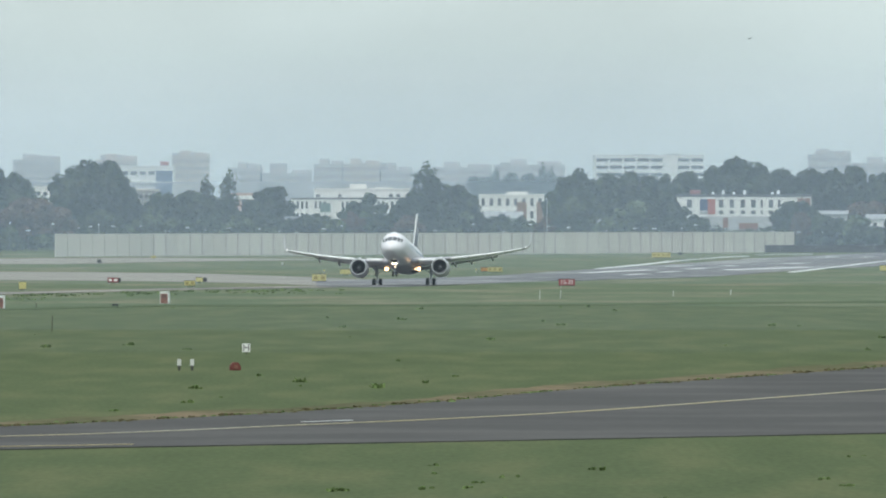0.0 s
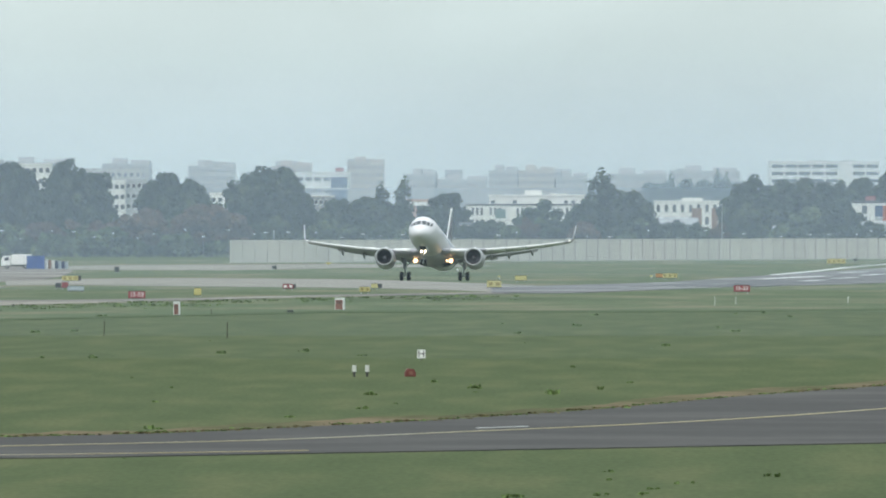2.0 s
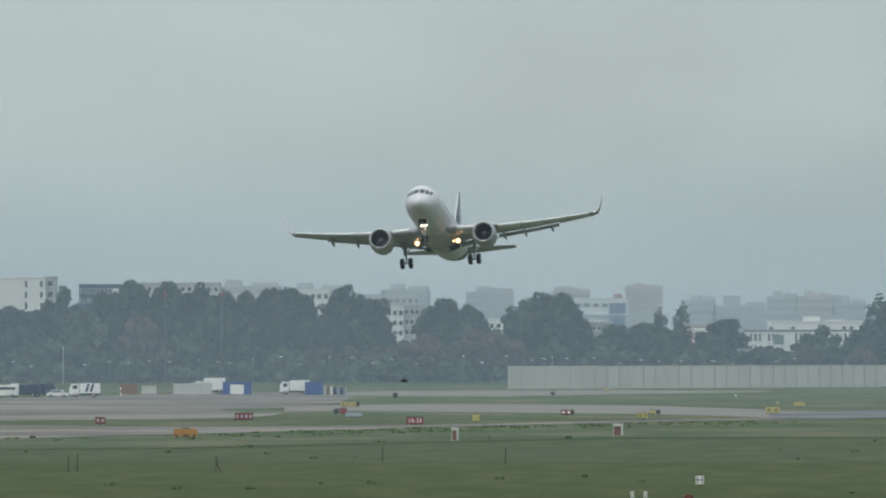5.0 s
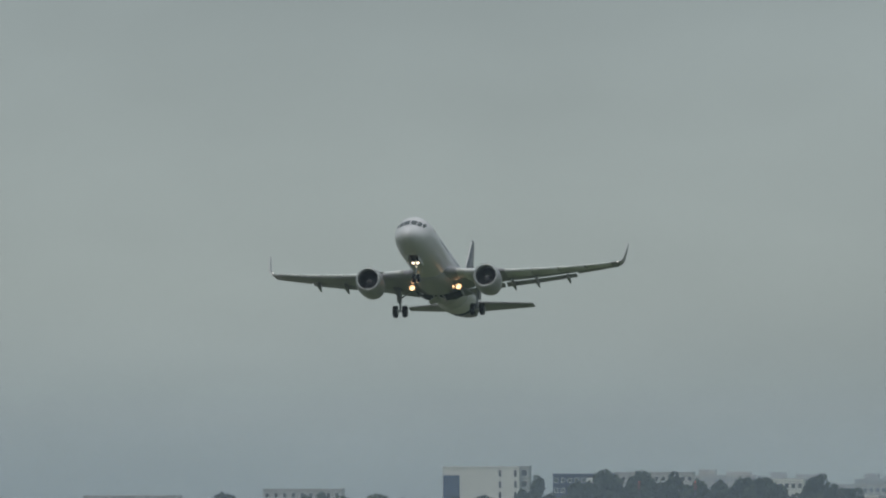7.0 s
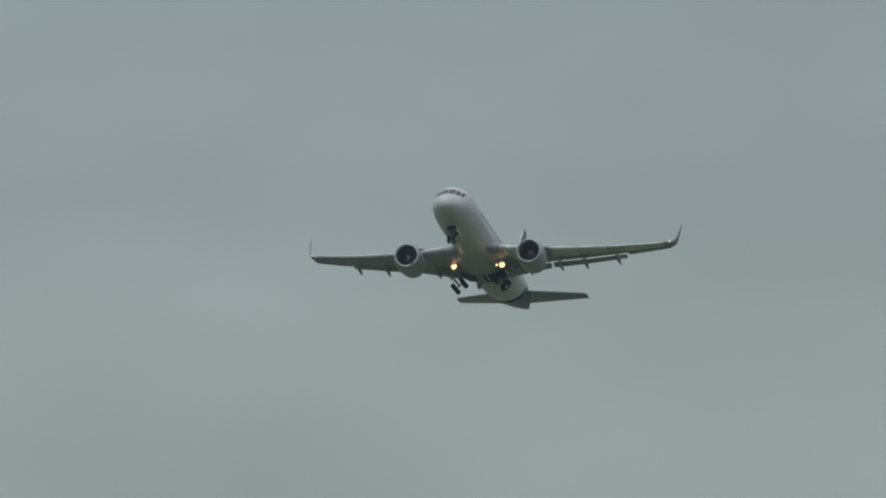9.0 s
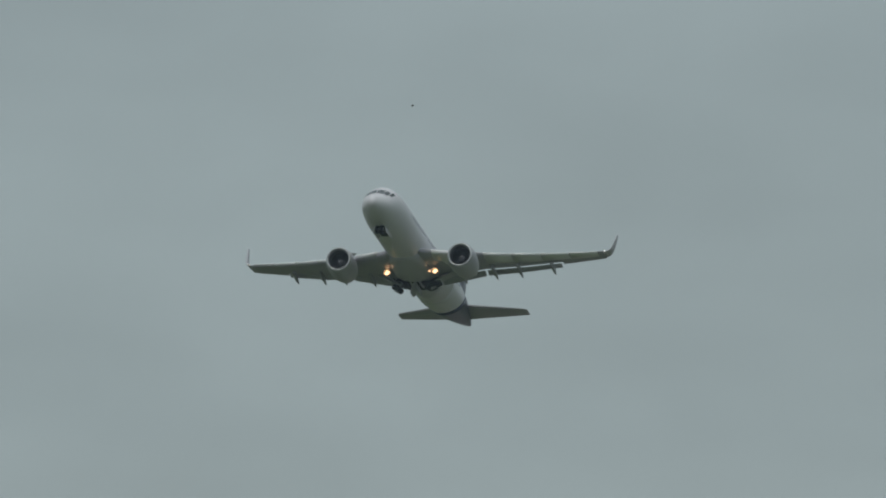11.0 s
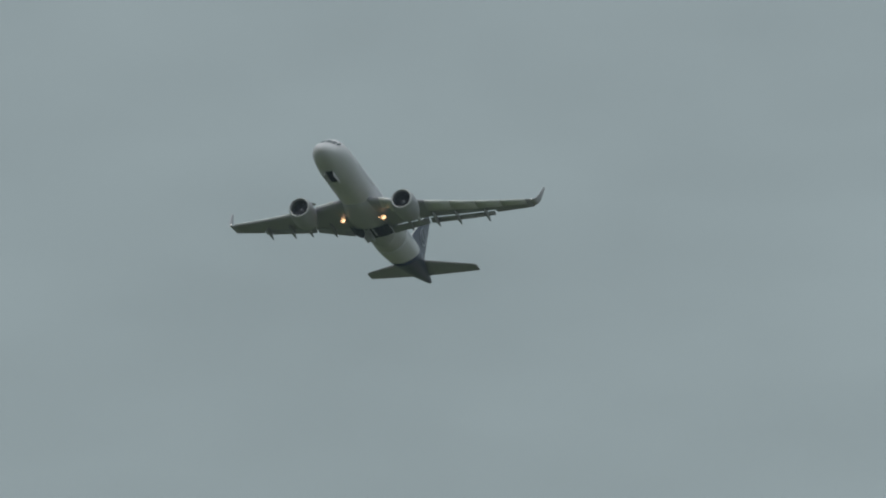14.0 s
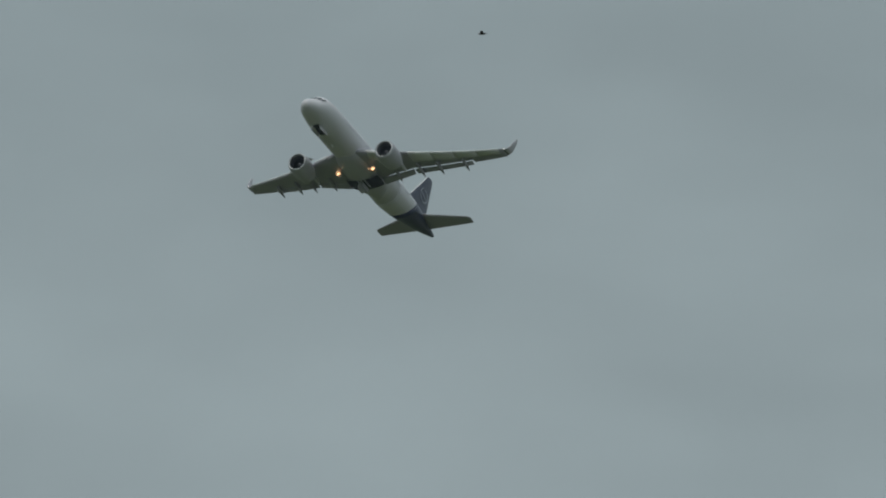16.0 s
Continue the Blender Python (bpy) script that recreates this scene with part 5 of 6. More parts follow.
part("aft_fuselage", body_skin([30.2, 31, 32, 33, 34, 35, 36, 37.0, 37.4]), M["skin"], airliner, smooth=True)
part("tail_cone", slanted_tail(), M["tail_blue"], airliner, "dark blue tail cone", smooth=True)
part("exhaust_outlet", rods((st(37.35, 0, 0.98), st(37.62, 0, 1.0), 0.17, 0.14, 16)), M["nozzle"], airliner, "small grey tail exhaust")

# belly fairing
rings = []
for s, w, zl in ((11.0, 0.9, -2.02), (12.2, 1.7, -2.2), (13.5, 2.05, -2.38), (15.5, 2.15, -2.45), (18.5, 2.15, -2.45), (20.0, 1.95, -2.38), (21.4, 1.4, -2.2), (22.6, 0.7, -2.02)):
    rings.append([st(s, w * math.cos(a), -1.0 + (zl + 1.0) * math.sin(a)) for a in [math.pi * k / 14 for k in range(15)]])
part("belly_fairing", loft(rings, cap=True), M["belly"], airliner, "pale grey belly fairing", smooth=True)


# cockpit and cabin glass
def surface_patch(s0, s1, a0, a1, lift, taper=0.0, n=4):
    """A thin pane that follows the fuselage, between stations and angles round it (90 is the top)."""
    outer, inner = [], []
    for i in range(n + 1):
        f = i / n
        for rows_, d in ((outer, lift), (inner, -0.03)):
            row = []
            for j in range(n + 1):
                g = j / n
                s = s0 + (s1 - s0) * f
                lo, hi = a0 + taper * f, a1 - taper * f * 0.3
                a = lo + (hi - lo) * g
                ring = body_ring(s, 72)
                k = a / 5.0
                i0 = int(math.floor(k)) % 72
                p = Vector(ring[i0]).lerp(Vector(ring[(i0 + 1) % 72]), k - math.floor(k))
                c = Vector((p.x, 0, (ring[18][2] + ring[54][2]) / 2))
                row.append((p + (p - c).normalized() * d + Vector((d * 0.5, 0, 0)))[:])
            rows_.append(row)
    bm = bmesh.new()
    for grid in (outer, inner):
        vv = [[bm.verts.new(p) for p in r] for r in grid]
        for i in range(n):
            for j in range(n):
                bm.faces.new((vv[i][j], vv[i + 1][j], vv[i + 1][j + 1], vv[i][j + 1]))
    bmesh.ops.recalc_face_normals(bm, faces=bm.faces)
    return bm


for a0, a1, s0, s1 in ((64, 88, 1.55, 2.25), (92, 116, 1.55, 2.25), (44, 61, 1.65, 2.38), (119, 136, 1.65, 2.38), (30, 41, 2.0, 2.8), (139, 150, 2.0, 2.8)):
    part("cockpit_window", surface_patch(s0, s1, a0, a1, 0.02), M["cockpit"], airliner, "dark cockpit window pane")
bm = boxes((-0.10, 0.10, -0.02, 0.02, -0.15, 0.15), bevel=0.015)
cabin_pane = mesh_of("cabin_window", bm, M["sign_grey"])
for side in (-1, 1):
    for k in range(36):
        s = 7.2 + 0.53 * k
        if 13.0 < s < 13.4:
            continue
        shared("cabin_window", cabin_pane, airliner, Matrix.Translation(st(s, side * 1.935, 0.45)) @ pose(0, 0, 0, side * 12, 0, 0))
    for s0, s1 in ((4.6, 5.4), (28.4, 29.15)):
        a = (-14, 26) if side > 0 else (154, 194)
        part("cabin_door", surface_patch(s0, s1, a[0], a[1], 0.012), M["skin"], airliner, "white passenger door")


# wings
def airfoil(chord, thick, n=9, camber=0.02):
    up, lo = [], []
    for k in range(n + 1):
        x = 0.5 * (1 - math.cos(math.pi * k / n))
        y = 5 * thick * (0.2969 * math.sqrt(x) - 0.126 * x - 0.3516 * x ** 2 + 0.2843 * x ** 3 - 0.1036 * x ** 4)
        c = camber * 4 * x * (1 - x)
        up.append((x * chord, (c + y) * chord))
        lo.append((x * chord, (c - y) * chord))
    return up + lo[-2:0:-1]


def wing_z(y):
    t = max(0.0, y - 1.9)
    return -1.30 + 0.093 * t + 0.0050 * t * t


def wing_le(y):
    return 11.85 + (y - 1.9) * 0.555


def wing_te(y):
    return 18.75 + max(0.0, y - 6.4) * 0.315 if y > 6.4 else 18.75


def wing_section(y, side, cut=1.0, extra=0.0):
    le, te = wing_le(y), wing_te(y)
    chord = te - le
    th = 0.15 - 0.045 * min(1, (y - 1.9) / 8)
    inc = radians(3.0 - 0.18 * (y - 1.9))
    out = []
    for x, z in airfoil(chord, th):
        x = min(x, chord * cut)
        out.append(st(le + x * math.cos(inc), side * y, wing_z(y) + z - (x - 0.3 * chord) * math.sin(inc) + extra))
    return out


SPAN = [0.6, 1.9, 3.2, 4.6, 6.4, 8.0, 10.0, 12.0, 13.05, 13.15, 14.0, 15.8, 16.9]
for side, word in ((1, "port"), (-1, "starboard")):
    w = part("wing", loft([wing_section(y, side, 1 - 0.62 / (wing_te(y) - wing_le(y)) if 1.9 < y < 13.1 else 1.0) for y in SPAN]), M["wing_grey"], airliner, "pale grey swept wing", smooth=True)
    # slats: pale colour stands in for light catching the leading edge
    for y0, y1 in ((2.6, 4.9), (6.9, 9.2), (9.25, 11.6), (11.65, 14.0), (14.05, 16.4)):
        rr = []
        for f in (0, 0.5, 1):
            y = y0 + (y1 - y0) * f
            c = wing_te(y) - wing_le(y)
            sec = []
            for x, z in airfoil(c, 0.125)[:5] + airfoil(c, 0.125)[-5:]:
                inc = radians(3.0 - 0.18 * (y - 1.9))
                sec.append(st(wing_le(y) - 0.10 + x * 0.9, side * y, wing_z(y) - 0.05 + z - (x - 0.3 * c) * math.sin(inc)))
            rr.append(sec)
        part("slat", loft(rr), M["slat"], w, "slat coloured pale for the light on its edge", smooth=True)
    # flaps lowered behind the trailing edge
    for y0, y1 in ((2.2, 6.3), (6.5, 13.0)):
        rr = []
        for y in (y0, (y0 + y1) / 2, y1):
            te = wing_te(y)
            c = (te - wing_le(y)) * 0.12 + 0.32
            inc = radians(3.0 - 0.18 * (y - 1.9))
            zt = wing_z(y) - 0.7 * (te - wing_le(y)) * math.sin(inc)
            rr.append([st(te - 0.59 + x * 0.95, side * y, zt - 0.12 + z - x * 0.29) for x, z in airfoil(c, 0.13)])
        part("flap", loft(rr), M["flap_grey"], w, "lowered grey flap", smooth=True)
    # flap track fairings
    for y, ln in ((4.35, 3.0), (7.2, 3.1), (9.4, 2.9), (12.3, 2.5)):
        te = wing_te(y)
        zt = wing_z(y) - 0.48
        rr = []
        for f, r in ((0, 0.02), (0.12, 0.13), (0.35, 0.21), (0.6, 0.2), (0.85, 0.12), (1, 0.02)):
            rr.append([st(te - ln * 0.76 + ln * f, side * (y + 0.75 * r * math.cos(a)), zt - 0.42 * max(0, f - 0.35) + 1.35 * r * math.sin(a)) for a in [2 * math.pi * k / 10 for k in range(10)]])
        part("flap_fairing", loft(rr), M["wing_grey"], w, "canoe-shaped flap fairing", smooth=True)
    # upturned tip
    rr = []
    for y, dz, le, c in ((16.9, 0.0, 0.0, 1.62), (17.2, 0.10, 0.22, 1.45), (17.4, 0.40, 0.55, 1.28), (17.5, 0.9, 0.95, 1.1), (17.6, 1.6, 1.45, 0.85), (17.68, 2.35, 2.0, 0.5)):
        lean = min(1.0, dz / 0.5)
        rr.append([st(wing_le(16.9) + le + x, side * (y - z * lean), wing_z(16.9) + dz + z * (1 - lean)) for x, z in airfoil(c, 0.11)])
    part("wing_tip_fence", loft(rr), M["belly"], w, "pale grey upturned wing tip", smooth=True)
    bm = bmesh.new()
    bmesh.ops.create_uvsphere(bm, u_segments=10, v_segments=8, radius=0.07, matrix=Matrix.Translation(st(wing_le(16.9) + 0.15, side * 17.0, wing_z(17.0) + 0.02)))
    part("wing_tip_lamp", bm, M["strobe"], w, "white wing tip lamp")

# tail surfaces
for side in (1, -1):
    rr = []
    for y, le, te, z in ((0.5, 31.2, 35.3, 0.62), (2.0, 32.05, 35.5, 0.78), (4.0, 33.2, 35.8, 0.97), (6.0, 34.35, 36.05, 1.15), (6.22, 34.65, 36.0, 1.17)):
        rr.append([st(le + x, side * y, z + zz) for x, zz in airfoil(te - le, 0.10, camber=0.0)])
    part("tailplane", loft(rr), M["wing_grey"], airliner, "grey horizontal tailplane", smooth=True)
rr = []
for z, le, te in ((1.2, 28.2, 34.9), (2.0, 29.0, 35.05), (3.2, 30.3, 35.3), (5.0, 32.0, 35.65), (6.8, 33.7, 36.0), (7.6, 34.45, 36.15), (7.85, 34.9, 36.1)):
    rr.append([st(le + x, yy, z) for x, yy in airfoil(te - le, 0.10, camber=0.0)])
# pale strip painting the bright light line down the fin's front
edge_rings = []
for z, le in ((1.9, 28.9), (3.2, 30.3), (5.0, 32.0), (6.8, 33.7), (7.6, 34.45)):
    edge_rings.append([st(le - 0.06 + 0.10 * abs(k), 0.05 * k, z) for k in (-2, -1, 0, 1, 2)] + [st(le + 0.22, 0, z)])
fin = part("fin", loft(rr), M["tail_blue"], airliner, "dark blue tail fin", smooth=True)
part("fin_leading_edge", loft(edge_rings), M["slat"], fin, "pale strip for the light along the fin edge")
for side in (1, -1):
    bm = bmesh.new()
    ring0, ring1 = [], []
    n = 36
    for k in range(n):
        a = 2 * math.pi * k / n
        for lst, r in ((ring0, 1.0), (ring1, 0.86)):
            lst.append(bm.verts.new(st(33.7 + r * math.cos(a), side * 0.225, 4.55 + r * math.sin(a))))
    for k in range(n):
        if k in range(8, 11):
            continue
        bm.faces.new((ring0[k], ring0[(k + 1) % n], ring1[(k + 1) % n], ring1[k]))
    g = bmesh.ops.extrude_face_region(bm, geom=list(bm.faces))
    bmesh.ops.translate(bm, vec=(0, side * 0.03, 0), verts=[v for v in g["geom"] if isinstance(v, bmesh.types.BMVert)])
    part("emblem", bm, M["crest"], fin, "pale ring emblem")
    bm = bmesh.new()
    pts = [(-0.9, -0.5), (-0.1, -0.15), (0.5, 0.55), (0.75, 0.6), (0.25, -0.25), (-0.2, -0.45)]
    a = [bm.verts.new(st(33.7 - x * 0.7, side * 0.225, 4.55 + z * 0.7)) for x, z in pts]
    bm.faces.new(a)
    g = bmesh.ops.extrude_face_region(bm, geom=list(bm.faces))
    bmesh.ops.translate(bm, vec=(0, side * 0.03, 0), verts=[v for v in g["geom"] if isinstance(v, bmesh.types.BMVert)])
    part("emblem", bm, M["crest"], fin, "pale emblem stroke")

# engines
NAC = [(0.0, 1.03), (0.05, 1.12), (0.2, 1.2), (0.6, 1.29), (1.2, 1.33), (2.0, 1.30), (2.8, 1.18), (3.35, 1.03)]
bm = bmesh.new()
bm.faces.new([bm.verts.new((-1.0 - dx, r * math.cos(t), r * math.sin(t))) for r, t, dx in ((0.28, -0.08, 0.0), (0.98, 0.0, 0.0), (0.98, 0.26, 0.12), (0.28, 0.24, 0.12))])
bmesh.ops.solidify(bm, geom=list(bm.faces), thickness=0.015)
blade_mesh = mesh_of("fan_blade", bm, M["fan"])
for side in (1, -1):
    ey, ez, es = side * 5.75, -2.22, 10.55
    e = new("engine")
    e.parent = airliner
    e.location = st(es, ey, ez)
    e["label"] = "pale grey jet engine nacelle under the wing"
    ang = [2 * math.pi * k / 36 for k in range(36)]

    def turn_ring(x, r):
        return [(-x, r * math.cos(a), r * math.sin(a) - 0.05 * x) for a in ang]

    part("cowl", loft([turn_ring(x, r) for x, r in NAC[2:]], cap=False), M["cowl"], e, "pale grey engine cowl", smooth=True)
    part("inlet_lip", loft([turn_ring(0.28, 0.955), turn_ring(0.12, 0.97)] + [turn_ring(x, r) for x, r in NAC[:3]], cap=False), M["lip"], e, "polished metal inlet lip", smooth=True)
    part("inlet_duct", loft([turn_ring(0.28, 0.955), turn_ring(0.7, 1.0), turn_ring(1.15, 1.0)], cap=False), M["duct"], e, "dark inlet duct", smooth=True)
    for k in range(20):
        shared("fan_blade", blade_mesh, e, pose(0, 0, -0.05, 360 * k / 20, 0, 0))
    part("fan_case", loft([turn_ring(1.15, 1.0), turn_ring(1.16, 0.05)]), M["duct"], e)
    part("spinner", loft([turn_ring(0.55, 0.02), turn_ring(0.65, 0.12), turn_ring(0.85, 0.24), turn_ring(1.05, 0.31)]), M["duct"], e, "dark spinner cone", smooth=True)
    part("core_nozzle", loft([turn_ring(2.6, 0.85), turn_ring(3.4, 0.72), turn_ring(4.2, 0.52), turn_ring(4.25, 0.46), turn_ring(3.7, 0.45)]), M["nozzle"], e, "grey exhaust nozzle", smooth=True)
    part("exhaust_plug", loft([turn_ring(3.7, 0.34), turn_ring(4.3, 0.28), turn_ring(4.9, 0.05)]), M["nozzle"], e, smooth=True)
    rr = []
    for x, zt, zb, hw in ((0.9, 1.32, 1.05, 0.05), (1.8, 1.55, 0.8, 0.17), (3.4, 1.25, 0.5, 0.2), (5.0, 0.85, 0.55, 0.16), (6.6, 0.75, 0.6, 0.04)):
        rr.append([(-x, -hw, zb - 0.05 * x), (-x, hw, zb - 0.05 * x), (-x, hw * 0.8, zt), (-x, -hw * 0.8, zt)])
    part("pylon", loft(rr), M["skin"], e, "white engine pylon")
    part("strake", loft([[(-0.9, side * -0.95, 0.85), (-0.9, side * -0.97, 0.87), (-1.0, side * -1.0, 0.9)], [(-1.9, side * -0.98, 0.9), (-1.9, side * -1.0, 0.92), (-1.9, side * -1.25, 1.15)]]), M["skin"], e)

# landing lights under the wing roots
for side in (1, -1):
    # lens radius enlarged to stand in for the lamp's glare
    for k, (y, r) in enumerate(((2.2, 0.26),) if side < 0 else ((2.36, 0.26), (1.86, 0.13))):
        lamp = new("landing_light")
        lamp.parent = airliner
        lamp.location = st(15.2, side * y, -2.12)
        part("lens", rods(((0.0, 0, 0), (0.05, 0, 0), r, r * 0.9, 18)), M["landing"], lamp, "lit warm white lens")
        # deep hood added to cut the glow off axis and off the fuselage
        part("shroud", loft([[(x, q * r * math.cos(a), q * r * math.sin(a)) for a in [2 * math.pi * i / 18 for i in range(18)]] for x, q in ((0.0, 1.14), (0.42, 1.16), (0.42, 1.09), (0.0, 1.06))], cap=False), M["strut"], lamp)
        part("housing", rods(((-0.02, 0, 0), (-0.35, 0, 0.02), r * 1.15, r * 0.8, 14), ((-0.2, 0, 0), (-0.25, 0, 0.6), 0.05, 0.05, 8)), M["strut"], lamp)

# undercarriage: each leg hinges in the body


def tyre_mesh(r, w):
    prof = [(0.55 * r, -w / 2), (0.9 * r, -w / 2), (0.985 * r, -w * 0.36), (r, 0), (0.985 * r, w * 0.36), (0.9 * r, w / 2), (0.55 * r, w / 2)]
    ang_ = [2 * math.pi * k / 28 for k in range(28)]
    bm = loft([[(rr_ * math.cos(a), yy, rr_ * math.sin(a)) for a in ang_] for rr_, yy in prof], cap=False)
    return mesh_of("tyre", bm, M["rubber"])


def rim_mesh(r, w):
    return mesh_of("rim", rods(((0, -w * 0.4, 0), (0, w * 0.4, 0), r * 0.57, r * 0.57, 20), ((0, -w * 0.5, 0), (0, w * 0.5, 0), r * 0.2, r * 0.2, 12)), M["strut"])


main_tyre, main_rim, nose_tyre, nose_rim = tyre_mesh(0.585, 0.42), rim_mesh(0.585, 0.42), tyre_mesh(0.39, 0.24), rim_mesh(0.39, 0.24)
gear = {}
for side in (1, -1):
    leg = new("main_gear")
    leg.parent = airliner
    leg["label"] = "main undercarriage leg with two wheels"
    leg.location = st(17.35, side * 3.80, -1.15)
    part("strut", rods(((0, 0, 0), (0, 0, -1.7), 0.16, 0.14, 14), ((0, 0, -1.6), (0, 0, -2.65), 0.10, 0.10, 12), ((0, -0.55, -2.65), (0, 0.55, -2.65), 0.08, 0.08, 12)), M["strut"], leg, "grey oleo strut", smooth=False)
    part("side_stay", rods(((0, 0, -1.4), (0.1, -side * 1.5, -0.35), 0.07, 0.07, 10)), M["strut"], leg)
    part("torque_link", rods(((-0.12, 0, -1.6), (-0.42, 0, -2.1), 0.05, 0.05, 8), ((-0.42, 0, -2.1), (-0.1, 0, -2.6), 0.05, 0.05, 8)), M["strut"], leg)
    part("leg_door", boxes((-0.55, 0.55, side * 0.22 - 0.03, side * 0.22 + 0.03, -1.75, -0.05), bevel=0.02), M["wing_grey"], leg, "grey door on the leg")
    for dy in (-0.465, 0.465):
        wob = shared("tyre", main_tyre, leg, Matrix.Translation((0, dy, -2.65)))
        shared("rim", main_rim, wob, Matrix.Identity(4))
    gear["main", side] = leg
    # dark sheet that paints the bay's inner shade, and its door under the belly
    part("gear_bay", loft([[st(16.7, side * 0.12, -2.452), st(16.7, side * 1.55, -2.27), st(16.7, side * 2.15, -1.95)],
                           [st(19.0, side * 0.12, -2.452), st(19.0, side * 1.55, -2.27), st(19.0, side * 2.15, -1.95)],
                           ], cap=False, closed=False), M["bay"], airliner, "dark sheet painting the shade inside the wheel bay")
    for v in airliner.children[-1].data.vertices:
        v.co.z -= 0.07
    door = new("bay_door")
    door.parent = airliner
    door["label"] = "pale grey belly door of the wheel bay"
    door.location = st(17.65, side * 0.10, -2.53)
    bm = loft([[(0.9, 0, -0.03), (0.9, side * 0.55, 0.09), (0.7, side * 0.95, 0.17)], [(-0.9, 0, -0.03), (-0.9, side * 0.55, 0.09), (-0.5, side * 0.95, 0.17)]], cap=False, closed=False)
    bmesh.ops.solidify(bm, geom=list(bm.faces), thickness=0.05)
    part("skin", bm, M["belly"], door)
    gear["door", side] = door

nose_leg = new("nose_gear")
nose_leg.parent = airliner
nose_leg["label"] = "nose undercarriage leg with two wheels and lamps"
nose_leg.location = st(5.2, 0, -1.75)
part("strut", rods(((0, 0, 0), (0, 0, -1.2), 0.11, 0.1, 12), ((0, 0, -1.1), (0, 0, -2.0), 0.07, 0.07, 12), ((0, -0.3, -2.0), (0, 0.3, -2.0), 0.05, 0.05, 10)), M["strut"], nose_leg, "grey nose strut")
part("drag_brace", rods(((0.05, 0, -1.0), (0.9, 0, -0.15), 0.05, 0.05, 8)), M["strut"], nose_leg)
for dy in (-0.24, 0.24):
    wob = shared("tyre", nose_tyre, nose_leg, Matrix.Translation((0, dy, -2.0)))
    shared("rim", nose_rim, wob, Matrix.Identity(4))
for dy, dz, r in ((-0.22, -0.62, 0.135), (0.22, -0.62, 0.135), (0.12, -0.98, 0.07)):
    can = part("taxi_light", rods(((0.0, dy, dz), (0.2, dy, dz), r * 0.6, r * 1.1, 14)), M["strut"], nose_leg, "lamp on the nose leg")
    # long hood added so the lamp dims as the leg swings
    part("shroud", loft([[(x, dy + q * r * math.cos(a), dz + q * r * math.sin(a)) for a in [2 * math.pi * i / 14 for i in range(14)]] for x, q in ((0.18, 1.15), (0.58, 1.2), (0.58, 1.1), (0.18, 1.05))], cap=False), M["strut"], can)
    part("lens", rods(((0.2, dy, dz), (0.23, dy, dz), r, r * 0.9, 14)), M["taxi"], can, "lit white lens")
gear["nose"] = nose_leg
# near-black patch on the closed skin imitates the shaded nose bay
bay = surface_patch(3.35, 5.75, 257, 283, 0.012)
part("nose_gear_bay", bay, M["bay"], airliner, "dark sheet painting the shade inside the nose wheel bay")
for side in (1, -1):
    d_ = part("nose_bay_door", boxes((-1.1, 1.1, -0.02, 0.02, -0.55, 0.0), bevel=0.01), M["skin"], airliner, "white nose wheel bay door")
    d_.matrix_basis = Matrix.Translation(st(4.45, side * 0.47, -1.93)) @ pose(0, 0, 0, side * 14, 3, 0)
part("blade_antenna", loft([[st(8.0, -0.02, -2.05), st(8.0, 0.02, -2.05), st(8.35, 0, -2.05)], [st(8.25, -0.01, -2.45), st(8.25, 0.01, -2.45), st(8.42, 0, -2.45)]]), M["skin"], airliner)
part("blade_antenna", loft([[st(10.0, -0.02, 2.05), st(10.0, 0.02, 2.05), st(10.4, 0, 2.05)], [st(10.3, -0.01, 2.42), st(10.3, 0.01, 2.42), st(10.48, 0, 2.42)]]), M["skin"], airliner)


# ---------------------------------------------------------------- birds
def bird(label):
    b = thing("bird", Matrix.Identity(4), label, "bird", "birds over the airfield")
    rr = []
    for x, r in ((-0.20, 0.01), (-0.12, 0.05), (0.0, 0.08), (0.12, 0.06), (0.17, 0.045), (0.22, 0.04), (0.27, 0.01)):
        rr.append([(x, r * math.cos(a), r * math.sin(a)) for a in [2 * math.pi * k / 10 for k in range(10)]])
    part("body", loft(rr), M["bird"], b, smooth=True)
    for side in (1, -1):
        bm = loft([[(0.12, side * 0.04, 0.03), (-0.08, side * 0.04, 0.02), (-0.08, side * 0.04, 0.04)], [(0.10, side * 0.28, 0.12), (-0.06, side * 0.28, 0.11), (-0.06, side * 0.28, 0.13)],
                   [(-0.02, side * 0.5, 0.04), (-0.08, side * 0.5, 0.035), (-0.08, side * 0.5, 0.045)]])
        part("wing", bm, M["bird"], b)
    part("tail", loft([[(-0.16, -0.03, 0), (-0.16, 0.03, 0), (-0.16, 0, 0.02)], [(-0.34, -0.06, 0), (-0.34, 0.06, 0), (-0.34, 0, 0.01)]]), M["bird"], b)
    return b


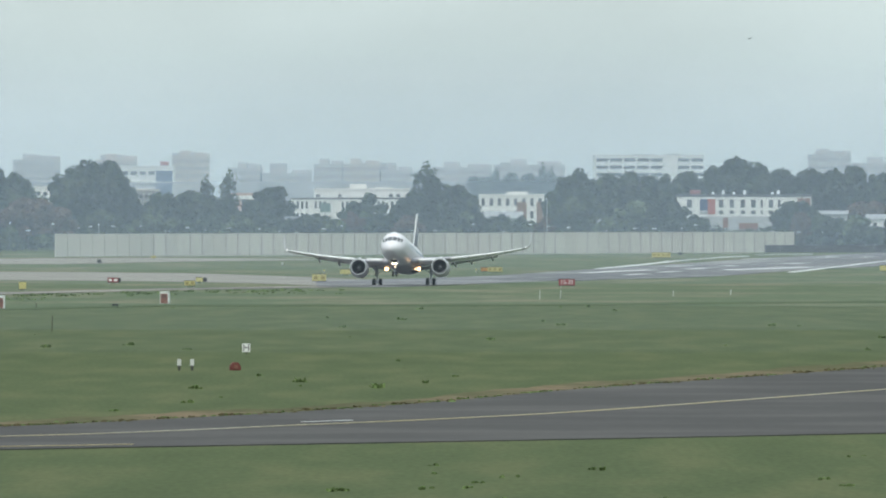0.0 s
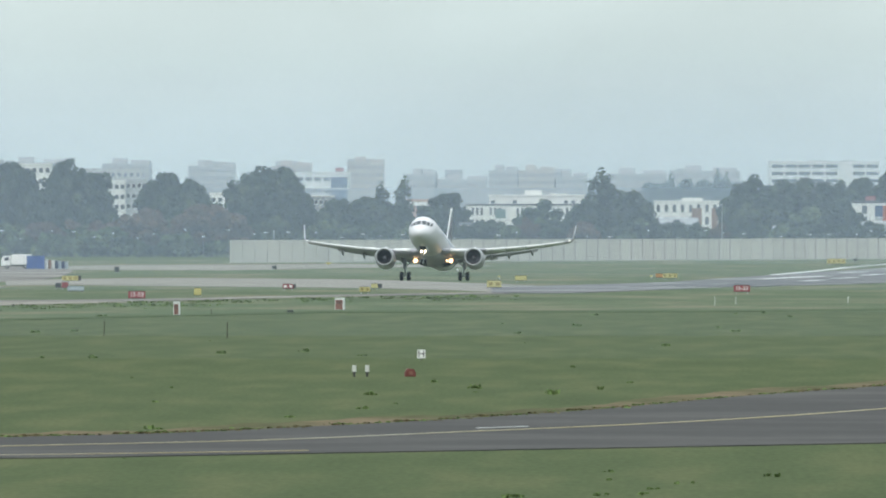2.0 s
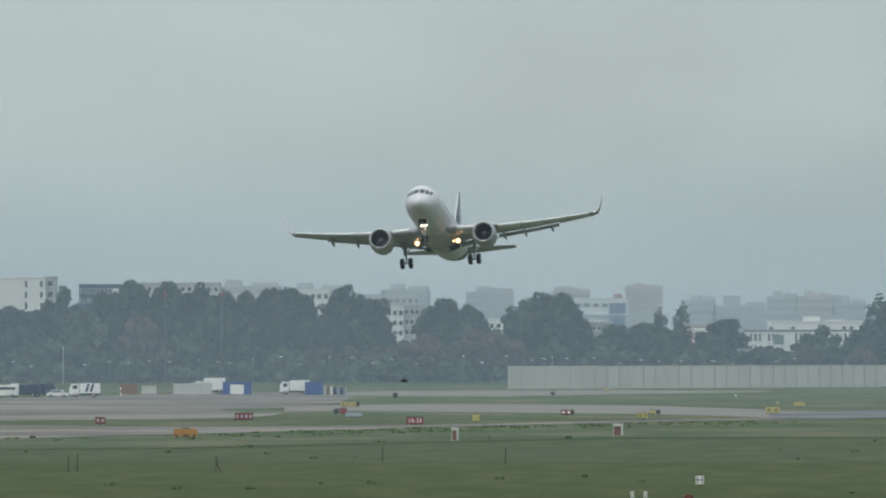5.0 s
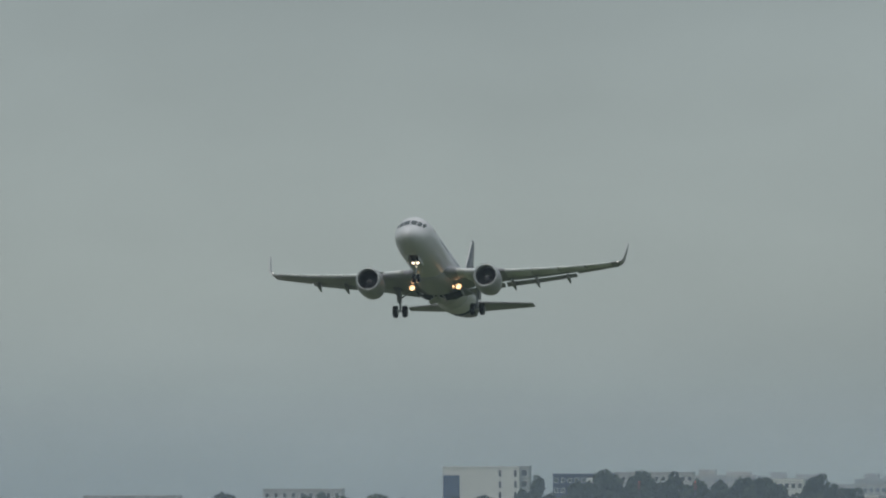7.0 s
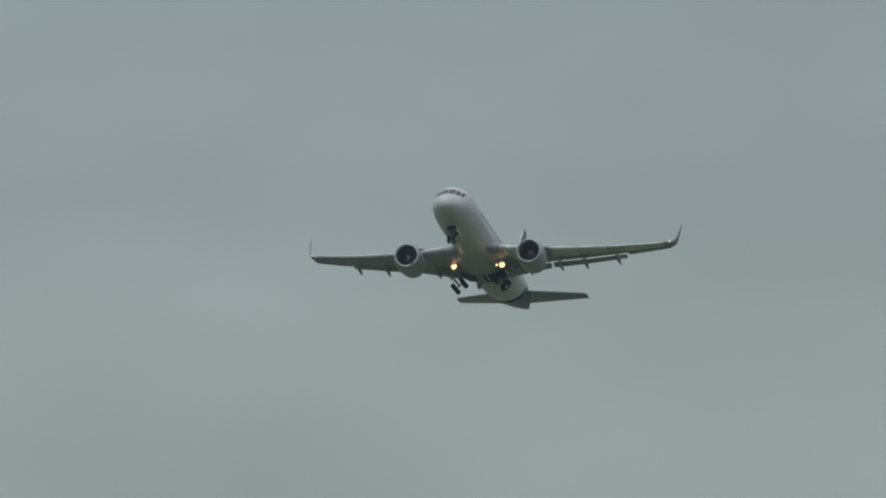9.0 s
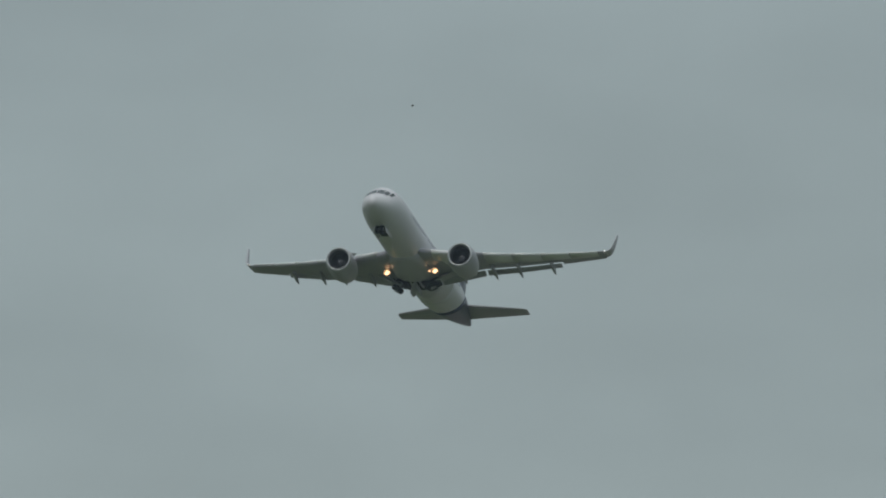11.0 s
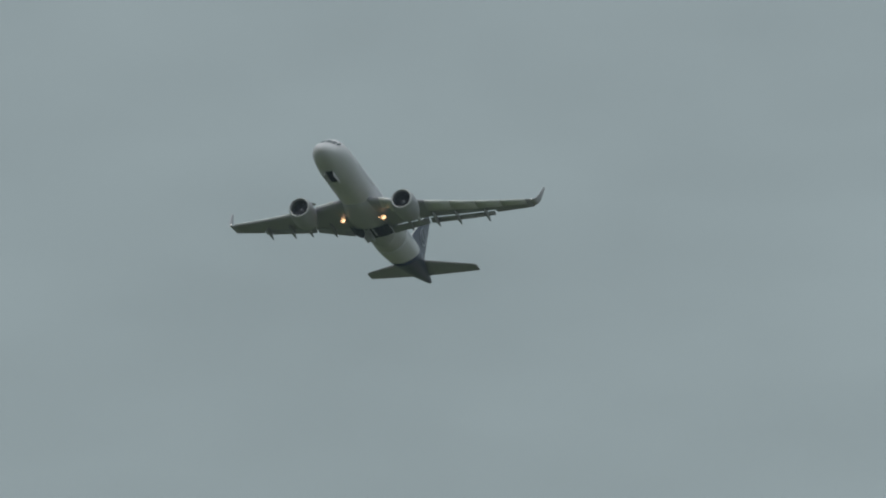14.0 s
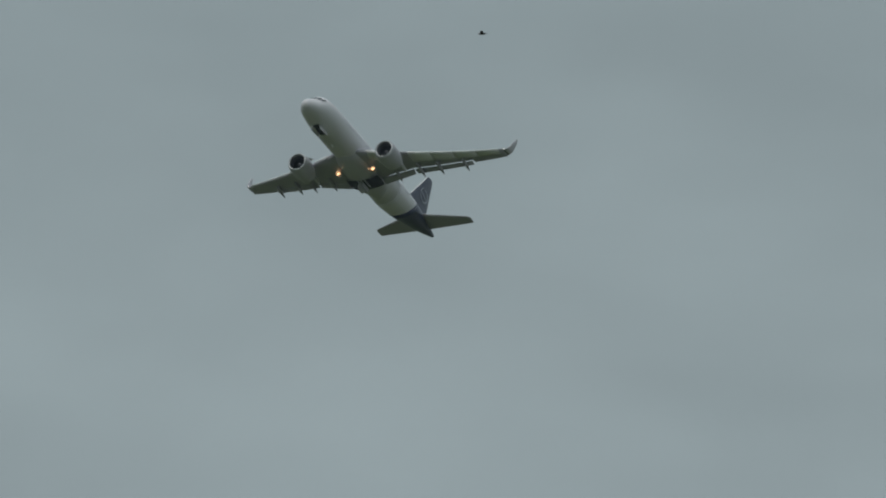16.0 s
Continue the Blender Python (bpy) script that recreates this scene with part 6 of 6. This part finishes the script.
BIRDS = [bird("small dark bird gliding low over the airfield") for k in range(4)]
for b, size in zip(BIRDS, (0.4, 1.0, 0.55, 0.8)):
    b.scale = (size, size, size)
BIRD_ROWS = [
    [(0.0, 19.8, 800.0, 21.5, 200),
              (1.5, 19.8, 800.3, 21.5, 200),
              (16.0, 19.8, 801.1, 21.3, 200)], [(0.0, -64.4, 698.3, 9.0, 190),
              (4.5, -31.9, 699.4, 8.5, 190),
              (5.0, -27.8, 699.5, 8.2, 190),
              (16.0, 12.8, 700.8, 5.9, 190)], [(0.0, -135.2, 889.6, 82.2, 200),
              (10.8, -132.9, 886.7, 89.2, 200),
              (11.0, -132.8, 886.6, 90.3, 200),
              (11.5, -128.7, 887.0, 92.4, 200),
              (12.0, -127.1, 887.3, 91.8, 200),
              (12.5, -134.1, 886.2, 93.7, 200),
              (13.0, -145.3, 884.3, 97.0, 200),
              (13.5, -160.4, 881.3, 102.2, 200),
              (16.0, -235.9, 866.4, 128.6, 200)], [(0.0, -42.0, 646.1, 114.4, 190),
              (15.5, -191.6, 576.2, 136.4, 190),
              (16.0, -210.3, 567.4, 145.5, 190)]]


def motions():
    walk(airliner, [(t, pose(x, y, z, roll, -pitch, yaw)) for t, x, y, z, roll, pitch, yaw in AIRLINER_ROWS])
    for side in (1, -1):
        leg, door = gear["main", side], gear["door", side]
        walk(leg, [(t, Matrix.Translation(leg.location) @ pose(0, 0, 0, side * a, 0, 0)) for t, a in
                   (((0.0, 0), (7.2, 0), (7.7, -8), (8.0, -17), (8.3, -27), (8.7, -40), (10.8, -60), (11.0, -65), (11.3, -76), (11.7, -86), (16.0, -87)) if side > 0 else
                    ((0.0, 0), (7.2, 0), (7.7, -6), (8.0, -13), (8.3, -22), (8.7, -33), (10.8, -55), (11.0, -60), (11.3, -73), (11.7, -86), (16.0, -87)))])
        walk(door, [(t, Matrix.Translation(door.location) @ pose(0, 0, 0, side * a, 0, 0)) for t, a in
                    ((0.0, 0), (6.3, 0), (7.0, -40), (7.3, -78), (12.0, -82), (16.0, -82))])
    walk(nose_leg, [(t, Matrix.Translation(nose_leg.location) @ pose(0, 0, 0, 0, a, 0)) for t, a in
                    ((0.0, 0), (7.0, 0), (7.5, -6), (8.0, -22), (8.7, -42), (10.8, -68), (11.0, -74), (11.4, -88), (11.8, -100), (16.0, -101))])
    for b, rows in zip(BIRDS, BIRD_ROWS):
        walk(b, [(t, pose(x, y, z, 0, 0, turn)) for t, x, y, z, turn in rows])


motions()
